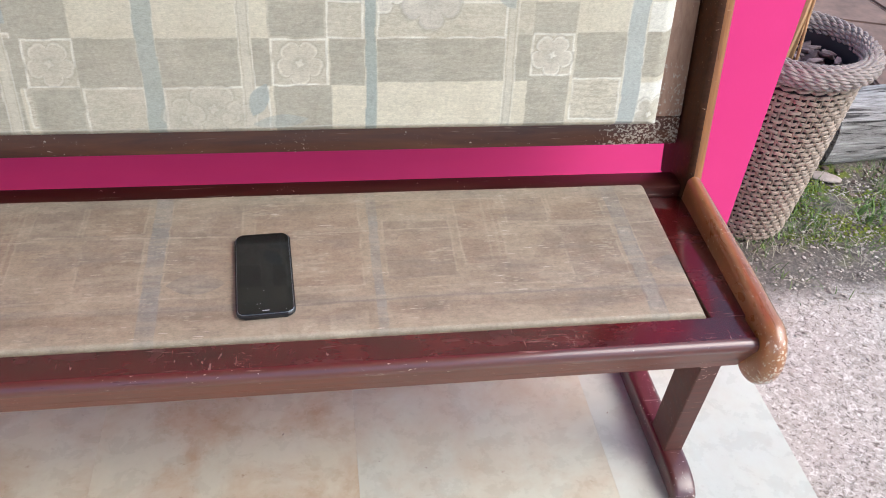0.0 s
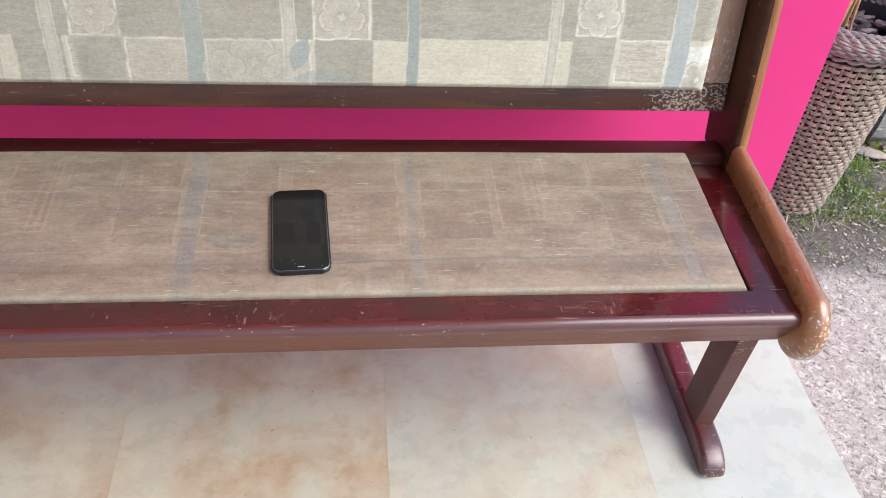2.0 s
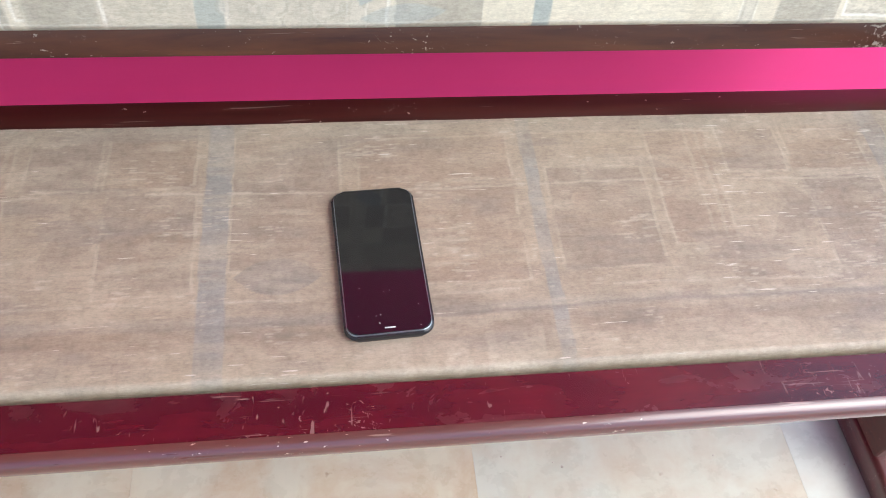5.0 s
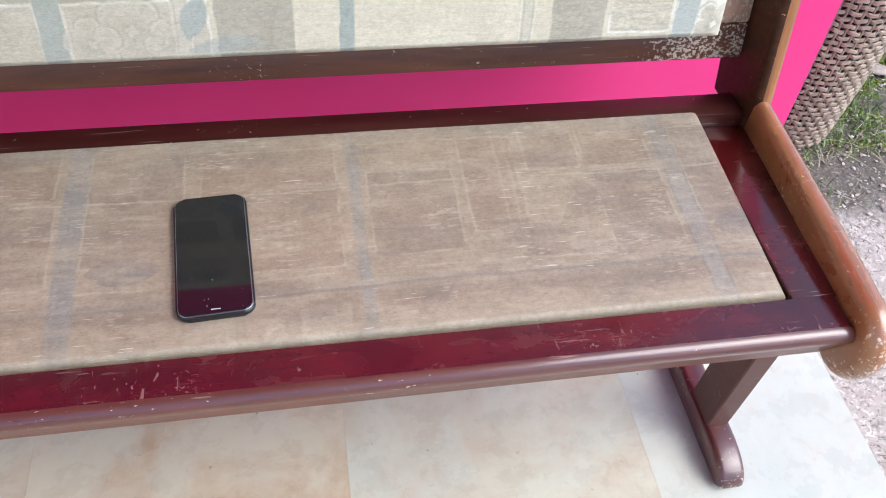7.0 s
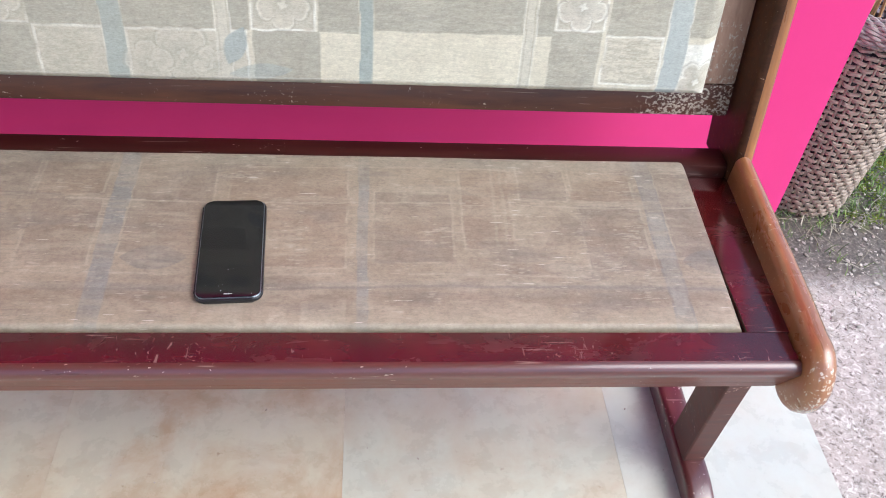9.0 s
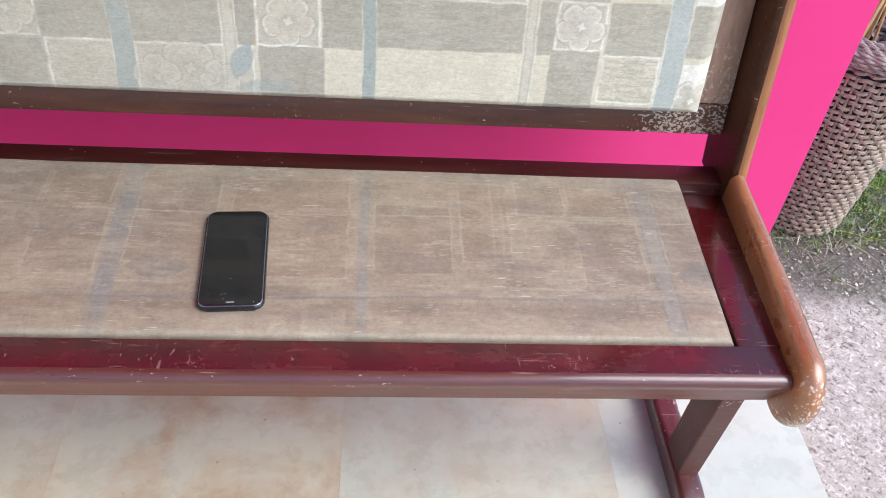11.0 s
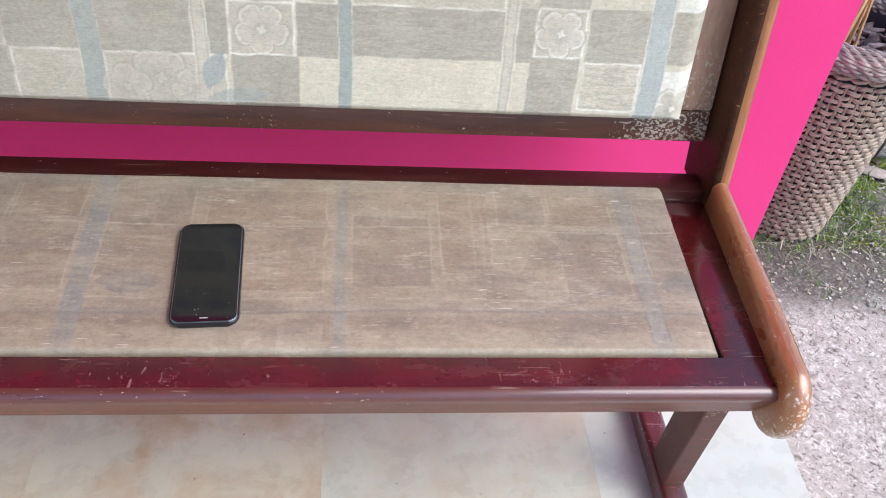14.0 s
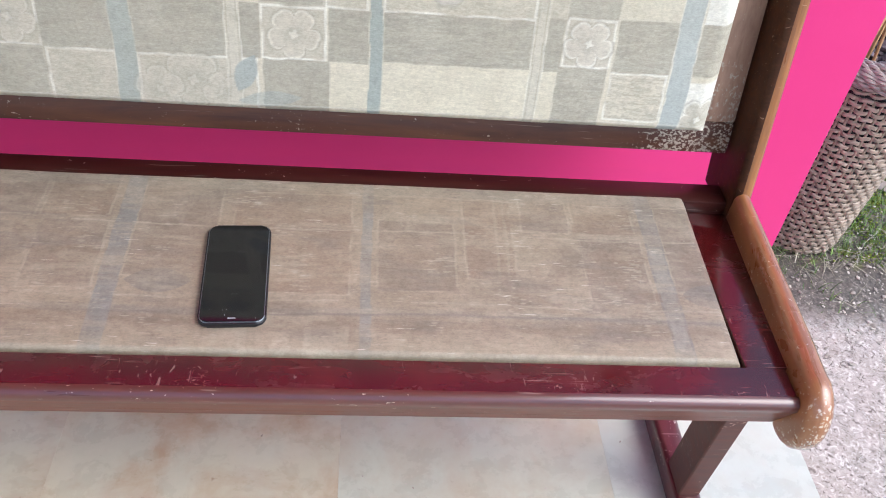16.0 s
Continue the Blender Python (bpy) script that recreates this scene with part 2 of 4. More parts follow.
def ground_material():
    """Rough pinkish concrete near the slab, dark wet grit beyond it, soil with moss farther out."""
    m, nt, b = mat("yard_ground", 0.85)
    tc = nt.nodes.new("ShaderNodeTexCoord")
    sep = nt.nodes.new("ShaderNodeSeparateXYZ")
    nt.links.new(tc.outputs["Object"], sep.inputs[0])
    v = coords(nt)
    wob = noise_tex(nt, v, 6.0, 4)
    ys = nt.nodes.new("ShaderNodeMath")
    ys.operation = "MULTIPLY_ADD"
    nt.links.new(wob, ys.inputs[0])
    ys.inputs[1].default_value = 0.16
    nt.links.new(sep.outputs[1], ys.inputs[2])
    grit = noise_tex(nt, v, 75.0, 6, 0.75, 0.3)
    speck = noise_tex(nt, v, 150.0, 3, 0.7)
    flake = noise_tex(nt, v, 80.0, 4, 0.6, 1.4)
    conc = ramp(nt, grit, [(0.34, (0.19, 0.16, 0.135)), (0.43, (0.37, 0.325, 0.285)), (0.52, (0.50, 0.445, 0.395)), (0.62, (0.60, 0.545, 0.495))])
    conc = mix(nt, ramp(nt, noise_tex(nt, v, 9.0, 5, 0.65), [(0.42, (0, 0, 0)), (0.62, (0.7, 0.7, 0.7))]), conc, (0.50, 0.435, 0.385))
    conc = mix(nt, ramp(nt, flake, [(0.37, (0.95, 0.95, 0.95)), (0.43, (0, 0, 0))]), conc, (0.16, 0.13, 0.11))
    conc = mix(nt, ramp(nt, flake, [(0.56, (0, 0, 0)), (0.62, (0.9, 0.9, 0.9))]), conc, (0.74, 0.70, 0.65))
    conc = mix(nt, ramp(nt, noise_tex(nt, v, 13.0, 7, 0.7, 0.4), [(0.5, (0, 0, 0)), (0.68, (0.5, 0.5, 0.5))]), conc, (0.33, 0.27, 0.225))
    wet = ramp(nt, speck, [(0.4, (0.10, 0.085, 0.07)), (0.6, (0.19, 0.165, 0.14)), (0.68, (0.42, 0.37, 0.3))])
    soil = ramp(nt, grit, [(0.35, (0.055, 0.045, 0.037)), (0.55, (0.15, 0.125, 0.10)), (0.68, (0.34, 0.30, 0.25))])
    moss = mix(nt, ramp(nt, noise_tex(nt, v, 13.0, 4), [(0.55, (0, 0, 0)), (0.64, (1, 1, 1))]), soil, ramp(nt, speck, [(0.3, (0.06, 0.085, 0.012)), (0.7, (0.22, 0.25, 0.03))]))
    a = ramp(nt, ys.outputs[0], [(0.0, (0, 0, 0)), (1.0, (1, 1, 1))])
    def step(lo, hi):
        mr = nt.nodes.new("ShaderNodeMapRange")
        mr.inputs[1].default_value, mr.inputs[2].default_value = lo, hi
        nt.links.new(ys.outputs[0], mr.inputs[0])
        return mr.outputs[0]
    col = mix(nt, step(1.54, 1.62), conc, wet)
    col = mix(nt, step(1.66, 1.78), col, moss)
    nt.links.new(col, b.inputs["Base Color"])
    bump(nt, b, grit, 0.7, 0.006)
    return m


GROUND = ground_material()


def wicker_material():
    m, nt, b = mat("synthetic_wicker", 0.42)
    n = noise_tex(nt, coords(nt), 45.0, 3)
    oi = nt.nodes.new("ShaderNodeObjectInfo")
    col = ramp(nt, n, [(0.3, (0.25, 0.195, 0.145)), (0.7, (0.42, 0.335, 0.26))])
    tone = ramp(nt, oi.outputs["Random"], [(0.0, (0.88, 0.87, 0.86)), (1.0, (1.08, 1.06, 1.05))])
    nt.links.new(mix(nt, 1.0, col, tone, "MULTIPLY"), b.inputs["Base Color"])
    bump(nt, b, n, 0.15, 0.001)
    return m


WICKER = wicker_material()
WICKER_RIM = plain("rim_cord", (0.30, 0.245, 0.215), 0.45, 0.25, 40)
LINER = plain("dark_liner", (0.02, 0.02, 0.028), 0.4)
CANE = plain("dry_cane", (0.5, 0.3, 0.14), 0.6, 0.3, 25)


def random_tone(name, lo, hi, rough, scale=60.0):
    m, nt, b = mat(name, rough)
    g = nt.nodes.new("ShaderNodeNewGeometry")
    n = noise_tex(nt, coords(nt), scale, 4)
    col = ramp(nt, g.outputs["Random Per Island"], [(0.0, lo), (1.0, hi)])
    nt.links.new(mix(nt, 1.0, col, ramp(nt, n, [(0.3, (0.6, 0.6, 0.6)), (0.7, (1.15, 1.15, 1.15))]), "MULTIPLY"), b.inputs["Base Color"])
    bump(nt, b, n, 0.4, 0.002)
    return m


BARK = random_tone("bark_chip", (0.045, 0.02, 0.018), (0.25, 0.19, 0.195), 0.6)
PEBBLE = random_tone("pebble", (0.34, 0.29, 0.24), (0.68, 0.61, 0.53), 0.7)
GRASS = random_tone("grass_blade", (0.06, 0.12, 0.025), (0.24, 0.36, 0.09), 0.6)
STRAW = random_tone("dry_straw", (0.28, 0.25, 0.17), (0.5, 0.46, 0.36), 0.7)
PALE_STONE = plain("pale_stone", (0.36, 0.29, 0.25), 0.8, 0.3, 40, 0.4)
MOSS = random_tone("moss_tuft", (0.10, 0.14, 0.01), (0.27, 0.31, 0.035), 0.9)
CLOD = random_tone("soil_clod", (0.10, 0.07, 0.055), (0.26, 0.19, 0.15), 0.9)


def log_material():
    m, nt, b = mat("weathered_grey_timber", 0.85)
    g = noise_tex(nt, coords(nt, (3, 30, 30)), 2.2, 6, 0.7, 0.8)
    col = ramp(nt, g, [(0.38, (0.04, 0.034, 0.03)), (0.44, (0.25, 0.228, 0.21)), (0.56, (0.42, 0.39, 0.365)), (0.68, (0.66, 0.63, 0.59))])
    nt.links.new(col, b.inputs["Base Color"])
    bump(nt, b, g, 0.9, 0.012)
    return m


LOG = log_material()
TERRACOTTA = random_tone("terracotta_paver", (0.20, 0.10, 0.065), (0.27, 0.19, 0.15), 0.7, 14)
GLASS_BLACK = plain("phone_glass", (0.006, 0.006, 0.007), 0.05, 0.05, 20, 0.0)
CASE = plain("black_rubber_case", (0.012, 0.012, 0.014), 0.38, 0.2, 60, 0.05)
GREY_METAL = plain("grey_metal_edge", (0.25, 0.28, 0.31), 0.3, 0.1, 60, 0.0, 0.8)
PALE = plain("pale_mark", (0.5, 0.5, 0.5), 0.5)
CEIL = plain("white_porch_ceiling", (0.74, 0.72, 0.69), 0.7, 0.04, 4)


# ---- mesh helpers ----
def part(name, bm, material, parent, label="", smooth=True):
    me = bpy.data.meshes.new(name)
    bm.to_mesh(me)
    bm.free()
    me.materials.append(material)
    if smooth:
        me.shade_smooth()
        me.set_sharp_from_angle(angle=radians(38))
    ob = new(name, me)
    ob.parent = parent
    if label:
        ob["label"] = label
    return ob


def thing(name, label, category, place=(0, 0, 0), rz=0, group="", kind=""):
    ob = new(name)
    ob.matrix_basis = pose(*place, 0, 0, rz)
    return tagged(ob, label, category, group, kind)


def box(x0, x1, y0, y1, z0, z1, r=0.004, seg=2, bm=None):
    """A block with rounded edges."""
    b2 = bmesh.new()
    bmesh.ops.create_cube(b2, size=1)
    bmesh.ops.transform(b2, matrix=Matrix.Translation(((x0 + x1) / 2, (y0 + y1) / 2, (z0 + z1) / 2)) @ Matrix.Diagonal((x1 - x0, y1 - y0, z1 - z0, 1)), verts=b2.verts)
    if r:
        bmesh.ops.bevel(b2, geom=list(b2.edges), offset=r, segments=seg, profile=0.6, affect="EDGES")
    return b2


def prism(outline, x0, x1, r=0.008, seg=3):
    """A board cut to an outline in the y-z plane, with rounded arrises."""
    bm = bmesh.new()
    a = [bm.verts.new((x0, y, z)) for y, z in outline]
    b = [bm.verts.new((x1, y, z)) for y, z in outline]
    n = len(outline)
    fa = bm.faces.new(a[::-1])
    fb = bm.faces.new(b)
    for i in range(n):
        bm.faces.new((a[i], a[(i + 1) % n], b[(i + 1) % n], b[i]))
    bmesh.ops.recalc_face_normals(bm, faces=bm.faces)
    rim = list(fa.edges) + list(fb.edges)
    bmesh.ops.bevel(bm, geom=rim, offset=r, segments=seg, profile=0.5, affect="EDGES", clamp_overlap=True)
    return bm


def tube(points, radius, sides=6, bm=None, closed=False, taper=1.0):
    bm = bm or bmesh.new()
    rings = []
    n = len(points)
    pts = [Vector(p) for p in points]
    for i, p in enumerate(pts):
        if closed:
            d = pts[(i + 1) % n] - pts[i - 1]
        else:
            d = pts[min(i + 1, n - 1)] - pts[max(i - 1, 0)]
        d.normalize()
        s = d.cross(Vector((0, 0, 1)))
        if s.length < 1e-4:
            s = Vector((1, 0, 0))
        s.normalize()
        u = s.cross(d)
        r = radius * (1 + (taper - 1) * i / max(1, n - 1))
        rings.append([bm.verts.new(p + r * (math.cos(a) * s + math.sin(a) * u)) for a in (2 * math.pi * k / sides for k in range(sides))])
    for i in range(n if closed else n - 1):
        a, b = rings[i], rings[(i + 1) % n]
        for k in range(sides):
            bm.faces.new((a[k], a[(k + 1) % sides], b[(k + 1) % sides], b[k]))
    if not closed:
        bm.faces.new(rings[0][::-1])
        bm.faces.new(rings[-1])
    return bm


def lump(bm, place, size, squash=(1, 1, 1), rz=0.0, tilt=0.0, sub=1, rough=0.25):
    """A small irregular stone or chip."""
    got = bmesh.ops.create_icosphere(bm, subdivisions=sub, radius=1)["verts"]
    m = Matrix.Translation(place) @ Euler((tilt, tilt * 0.6, rz)).to_matrix().to_4x4() @ Matrix.Diagonal((size * squash[0], size * squash[1], size * squash[2], 1))
    for v in got:
        v.co *= 1 + random.uniform(-rough, rough)
        v.co = m @ v.co


# ---- printed cloth ----
def value_noise(x, y, seed):
    """Smooth noise from 0 to 1 on arrays."""
    def h(i, j):
        n = np.sin(i * 127.1 + j * 311.7 + seed * 74.7) * 43758.5453
        return n - np.floor(n)
    i, j = np.floor(x), np.floor(y)
    u, v = x - i, y - j
    u, v = u * u * (3 - 2 * u), v * v * (3 - 2 * v)
    return (h(i, j) * (1 - u) + h(i + 1, j) * u) * (1 - v) + (h(i, j + 1) * (1 - u) + h(i + 1, j + 1) * u) * v


CREAM, GREIGE, PALEG = (0.62, 0.58, 0.445), (0.40, 0.375, 0.295), (0.51, 0.475, 0.37)
BLUE, TAN, WHITE, LEAF = (0.365, 0.40, 0.355), (0.57, 0.54, 0.43), (0.76, 0.75, 0.65), (0.36, 0.395, 0.365)


class Print:
    """Colours of a printed cloth on a grid of places (u across, v up)."""

    def __init__(self, u, v):
        self.u = u + 0.0022 * (value_noise(u * 70, v * 70, 1) - 0.5)
        self.v = v + 0.0022 * (value_noise(u * 60, v * 90, 2) - 0.5)
        self.raw = (u, v)
        self.c = np.empty(u.shape + (3,))
        self.c[:] = CREAM

    def blend(self, mask, col, amount=1.0):
        k = (np.clip(mask, 0, 1) * amount)[..., None]
        self.c = self.c * (1 - k) + np.array(col) * k

    def inside(self, u0, u1, v0, v1, soft=0.0012):
        d = np.minimum(np.minimum(self.u - u0, u1 - self.u), np.minimum(self.v - v0, v1 - self.v))
        return np.clip(d / soft + 0.5, 0, 1)

    def patch(self, u0, u1, v0, v1, col, brushed=0.35, edge=None):
        m = self.inside(u0, u1, v0, v1)
        u, v = self.raw
        streak = value_noise(u * 60, v * 420, 3 + u0) * 0.5 + value_noise(u * 230, v * 800, 5) * 0.5
        self.blend(m, col)
        self.blend(m * (streak > 0.57), [min(0.8, k * 1.2) for k in col], brushed * 1.2)
        self.blend(m * (streak < 0.33), [k * 0.82 for k in col], brushed * 0.8)
        if edge:
            ring = m * (1 - self.inside(u0 + 0.0026, u1 - 0.0026, v0 + 0.0026, v1 - 0.0026))
            self.blend(ring * np.clip(value_noise(u * 60, v * 60, 9) * 3.0 - 0.3, 0, 1), edge, 0.95)

    def stripe(self, u0, width, col, wave=0.0, edge=None, v0=-9, v1=9):
        mid = u0 + wave * np.sin(self.v * 34)
        d = width / 2 - np.abs(self.u - mid)
        ok = (self.v > v0) & (self.v < v1)
        if edge:
            self.blend(np.clip(d / 0.001 + 1.8, 0, 1) * ok, edge, 0.5)
        self.blend(np.clip(d / 0.001 + 0.5, 0, 1) * ok, col)

    def flower(self, cu, cv, r, col, line, amount=0.8, petals=5, turn=0.3):
        du, dv = self.u - cu, self.v - cv
        a, d = np.arctan2(dv, du) + turn, np.hypot(du, dv)
        edge = r * (0.56 + 0.44 * np.abs(np.cos(a * petals / 2)) ** 0.42 - 0.04 * np.cos(a * petals) ** 8)
        self.blend(np.clip((edge - d) / 0.001 + 0.5, 0, 1), col, amount)
        self.blend(np.clip(1.6 - np.abs(edge - d) / 0.0013, 0, 1), line, 0.95 * amount)
        self.blend(np.clip(1 - np.abs(d - edge - 0.0028) / 0.0022, 0, 1), [k * 0.58 for k in col], 0.75 * amount)
        self.blend(np.clip(1 - np.abs(np.sin(a * petals / 2)) * d / 0.0022, 0, 1) * (d < edge), [k * 0.76 for k in col], 0.7 * amount)
        self.blend(np.clip(1 - d / (r * 0.5), 0, 1), [k * 0.55 for k in col], 0.8 * amount)
        self.blend(np.clip((r * (0.15 + 0.04 * np.cos(4 * a)) - d) / 0.001 + 0.5, 0, 1), line, amount)

    def leaf(self, cu, cv, length, width, turn, col, amount=0.8):
        du, dv = self.u - cu, self.v - cv
        p, q = du * np.cos(turn) + dv * np.sin(turn), -du * np.sin(turn) + dv * np.cos(turn)
        w = width * np.clip(1 - (p / length) ** 2, 0, 1)
        self.blend(np.clip((w - np.abs(q)) / 0.0012 + 0.5, 0, 1) * (np.abs(p) < length), col, amount)


def sheet(name, nu, nv, place, colours, material, parent, label):
    """A dense sheet whose points are place(s, t), coloured by the print."""
    s, t = np.meshgrid(np.linspace(0, 1, nu), np.linspace(0, 1, nv))
    co = place(s, t).reshape(-1, 3)
    i = np.arange(nu * nv).reshape(nv, nu)
    quads = np.stack([i[:-1, :-1], i[:-1, 1:], i[1:, 1:], i[1:, :-1]], -1).reshape(-1, 4)
    me = bpy.data.meshes.new(name)
    me.vertices.add(len(co))
    me.vertices.foreach_set("co", co.ravel())
    me.loops.add(quads.size)
    me.loops.foreach_set("vertex_index", quads.ravel())
    me.polygons.add(len(quads))
    me.polygons.foreach_set("loop_start", np.arange(0, quads.size, 4))
    me.update(calc_edges=True)
    at = me.color_attributes.new("print", "FLOAT_COLOR", "POINT")
    rgba = np.ones((len(co), 4))
    rgba[:, :3] = colours.reshape(-1, 3)
    at.data.foreach_set("color", rgba.ravel())
    me.materials.append(material)
    me.shade_smooth()
    ob = new(name, me)
    ob.parent = parent
    ob["label"] = label
    return ob


# ---- setting: slab, wall, ceiling, yard ----
WALL_Y, CORNER_X, SLAB_X, GROUND_Z = 1.468, 0.822, 0.785, -0.09
floor = tagged(part("floor", box(-3.2, SLAB_X - 0.003, -2.2, WALL_Y - 0.002, -0.16, -0.008, 0.002), SLAB, None), "pale stone-look tiled porch floor with rusty stains", "floor", kind="structure")
tagged(part("wall_north", box(-3.2, CORNER_X, WALL_Y, WALL_Y + 0.16, -0.16, 2.55, 0.003), PINK, None), "bright magenta painted house wall", "wall", kind="structure")
# Unseen side wall, added to close the porch.
tagged(part("wall_west", box(-3.36, -3.2, -2.2, WALL_Y + 0.16, -0.16, 2.55, 0.003), CEIL, None), "plain pale porch side wall, added out of view", "wall", kind="structure")
# Unseen ceiling; its edges are set to balance porch shade and yard light.
tagged(part("ceiling", box(-3.36, 0.86, -0.75, WALL_Y + 0.3, 2.55, 2.65, 0.003), CEIL, None), "plain pale porch ceiling out of view, sized to shade the bench", "ceiling", kind="structure")


def ground_sheet():
    """One sheet to the horizon, uneven near the porch."""
    bm = bmesh.new()
    xs = [-400, -60, -12, -3.5] + [0.5 + 0.03 * i for i in range(64)] + [3.2, 6, 14, 60, 400]
    ys = [-400, -60, -12, -3] + [0.4 + 0.03 * i for i in range(72)] + [3.2, 6, 14, 60, 400]
    rows = []
    for y in ys:
        row = []
        for x in xs:
            near = 0.5 < x < 2.5 and 0.4 < y < 2.6
            bumpy = 0.006 + 0.012 * max(0.0, min(1.0, (y - 1.6) / 0.3))
            z = GROUND_Z + (bumpy * noise.noise((x * 7, y * 7, 0)) + 0.003 * noise.noise((x * 40, y * 40, 3)) if near else 0)
            row.append(bm.verts.new((x, y, z)))
        rows.append(row)
    for a, b in zip(rows, rows[1:]):
        for i in range(len(xs) - 1):
            bm.faces.new((a[i], a[i + 1], b[i + 1], b[i]))
    return bm


tagged(part("ground", ground_sheet(), GROUND, None), "rough pinkish concrete yard turning to dark soil and moss", "ground", kind="structure")

# ---- the bench ----
X0, X1 = -1.24, 0.522
FRONT, SEAT_Z = 0.879, 0.412
bench = thing("bench", "long varnished wooden bench with patterned cushioned seat and back", "bench", (0, 0, 0))


RAIL_LOW, R_EDGE = 0.342, 0.0115
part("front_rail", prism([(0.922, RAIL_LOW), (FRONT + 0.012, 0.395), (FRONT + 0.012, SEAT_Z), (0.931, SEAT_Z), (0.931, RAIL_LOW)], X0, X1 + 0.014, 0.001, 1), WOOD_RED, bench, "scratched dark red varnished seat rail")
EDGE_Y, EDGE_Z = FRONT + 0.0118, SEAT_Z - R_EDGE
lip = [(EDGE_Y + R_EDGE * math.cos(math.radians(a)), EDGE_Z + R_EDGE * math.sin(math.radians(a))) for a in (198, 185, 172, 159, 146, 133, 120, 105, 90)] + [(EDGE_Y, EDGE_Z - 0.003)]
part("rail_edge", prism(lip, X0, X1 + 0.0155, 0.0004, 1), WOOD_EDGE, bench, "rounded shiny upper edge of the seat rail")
ey, ez = EDGE_Y + R_EDGE * math.cos(math.radians(198)) + 0.0003, EDGE_Z + R_EDGE * math.sin(math.radians(198))
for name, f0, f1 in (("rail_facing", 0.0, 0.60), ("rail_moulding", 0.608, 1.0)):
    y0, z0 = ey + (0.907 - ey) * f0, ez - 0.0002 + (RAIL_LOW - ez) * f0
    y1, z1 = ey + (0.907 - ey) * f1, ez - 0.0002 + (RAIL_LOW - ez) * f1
    part(name, prism([(y1, z1), (y0, z0), (y0 + 0.009, z0), (y1 + 0.009, z1)], X0, X1 + 0.0155, 0.0007, 1), WOOD_FACE, bench, "dusty brown front face of the seat rail, paler than its top")
part("back_seat_rail", box(X0, X1 + 0.026, 1.210, 1.253, 0.376, 0.431, 0.005), WOOD_DARK, bench, "dark red rail behind the seat")
part("seat_board", box(X0 + 0.01, X1 - 0.002, 0.946, 1.210, 0.380, 0.398, 0.003), WOOD_RED, bench)
part("side_strip", box(0.4885, X1 + 0.027, 0.9311, 1.209, 0.39, 0.4125, 0.002), WOOD_RED, bench)

# the seat pad: a thin printed cover, low and softly rolled along its front
PX0, PX1, PY0, PY1 = -1.22, 0.487, 0.9362, 1.214


def seat_place(s, t):
    x = PX0 + (PX1 - PX0) * s
    y = PY0 + (PY1 - PY0) * t
    e = np.minimum(np.minimum((y - PY0) / 0.007, (PX1 - x) / 0.012), 1)
    z = 0.4010 + 0.0130 * np.sqrt(np.clip(1 - (1 - e) ** 2, 0, 1)) + 0.019 * t + 0.0016 * (value_noise(x * 9, y * 9, 8) - 0.5)
    return np.stack([x, y, z], -1)


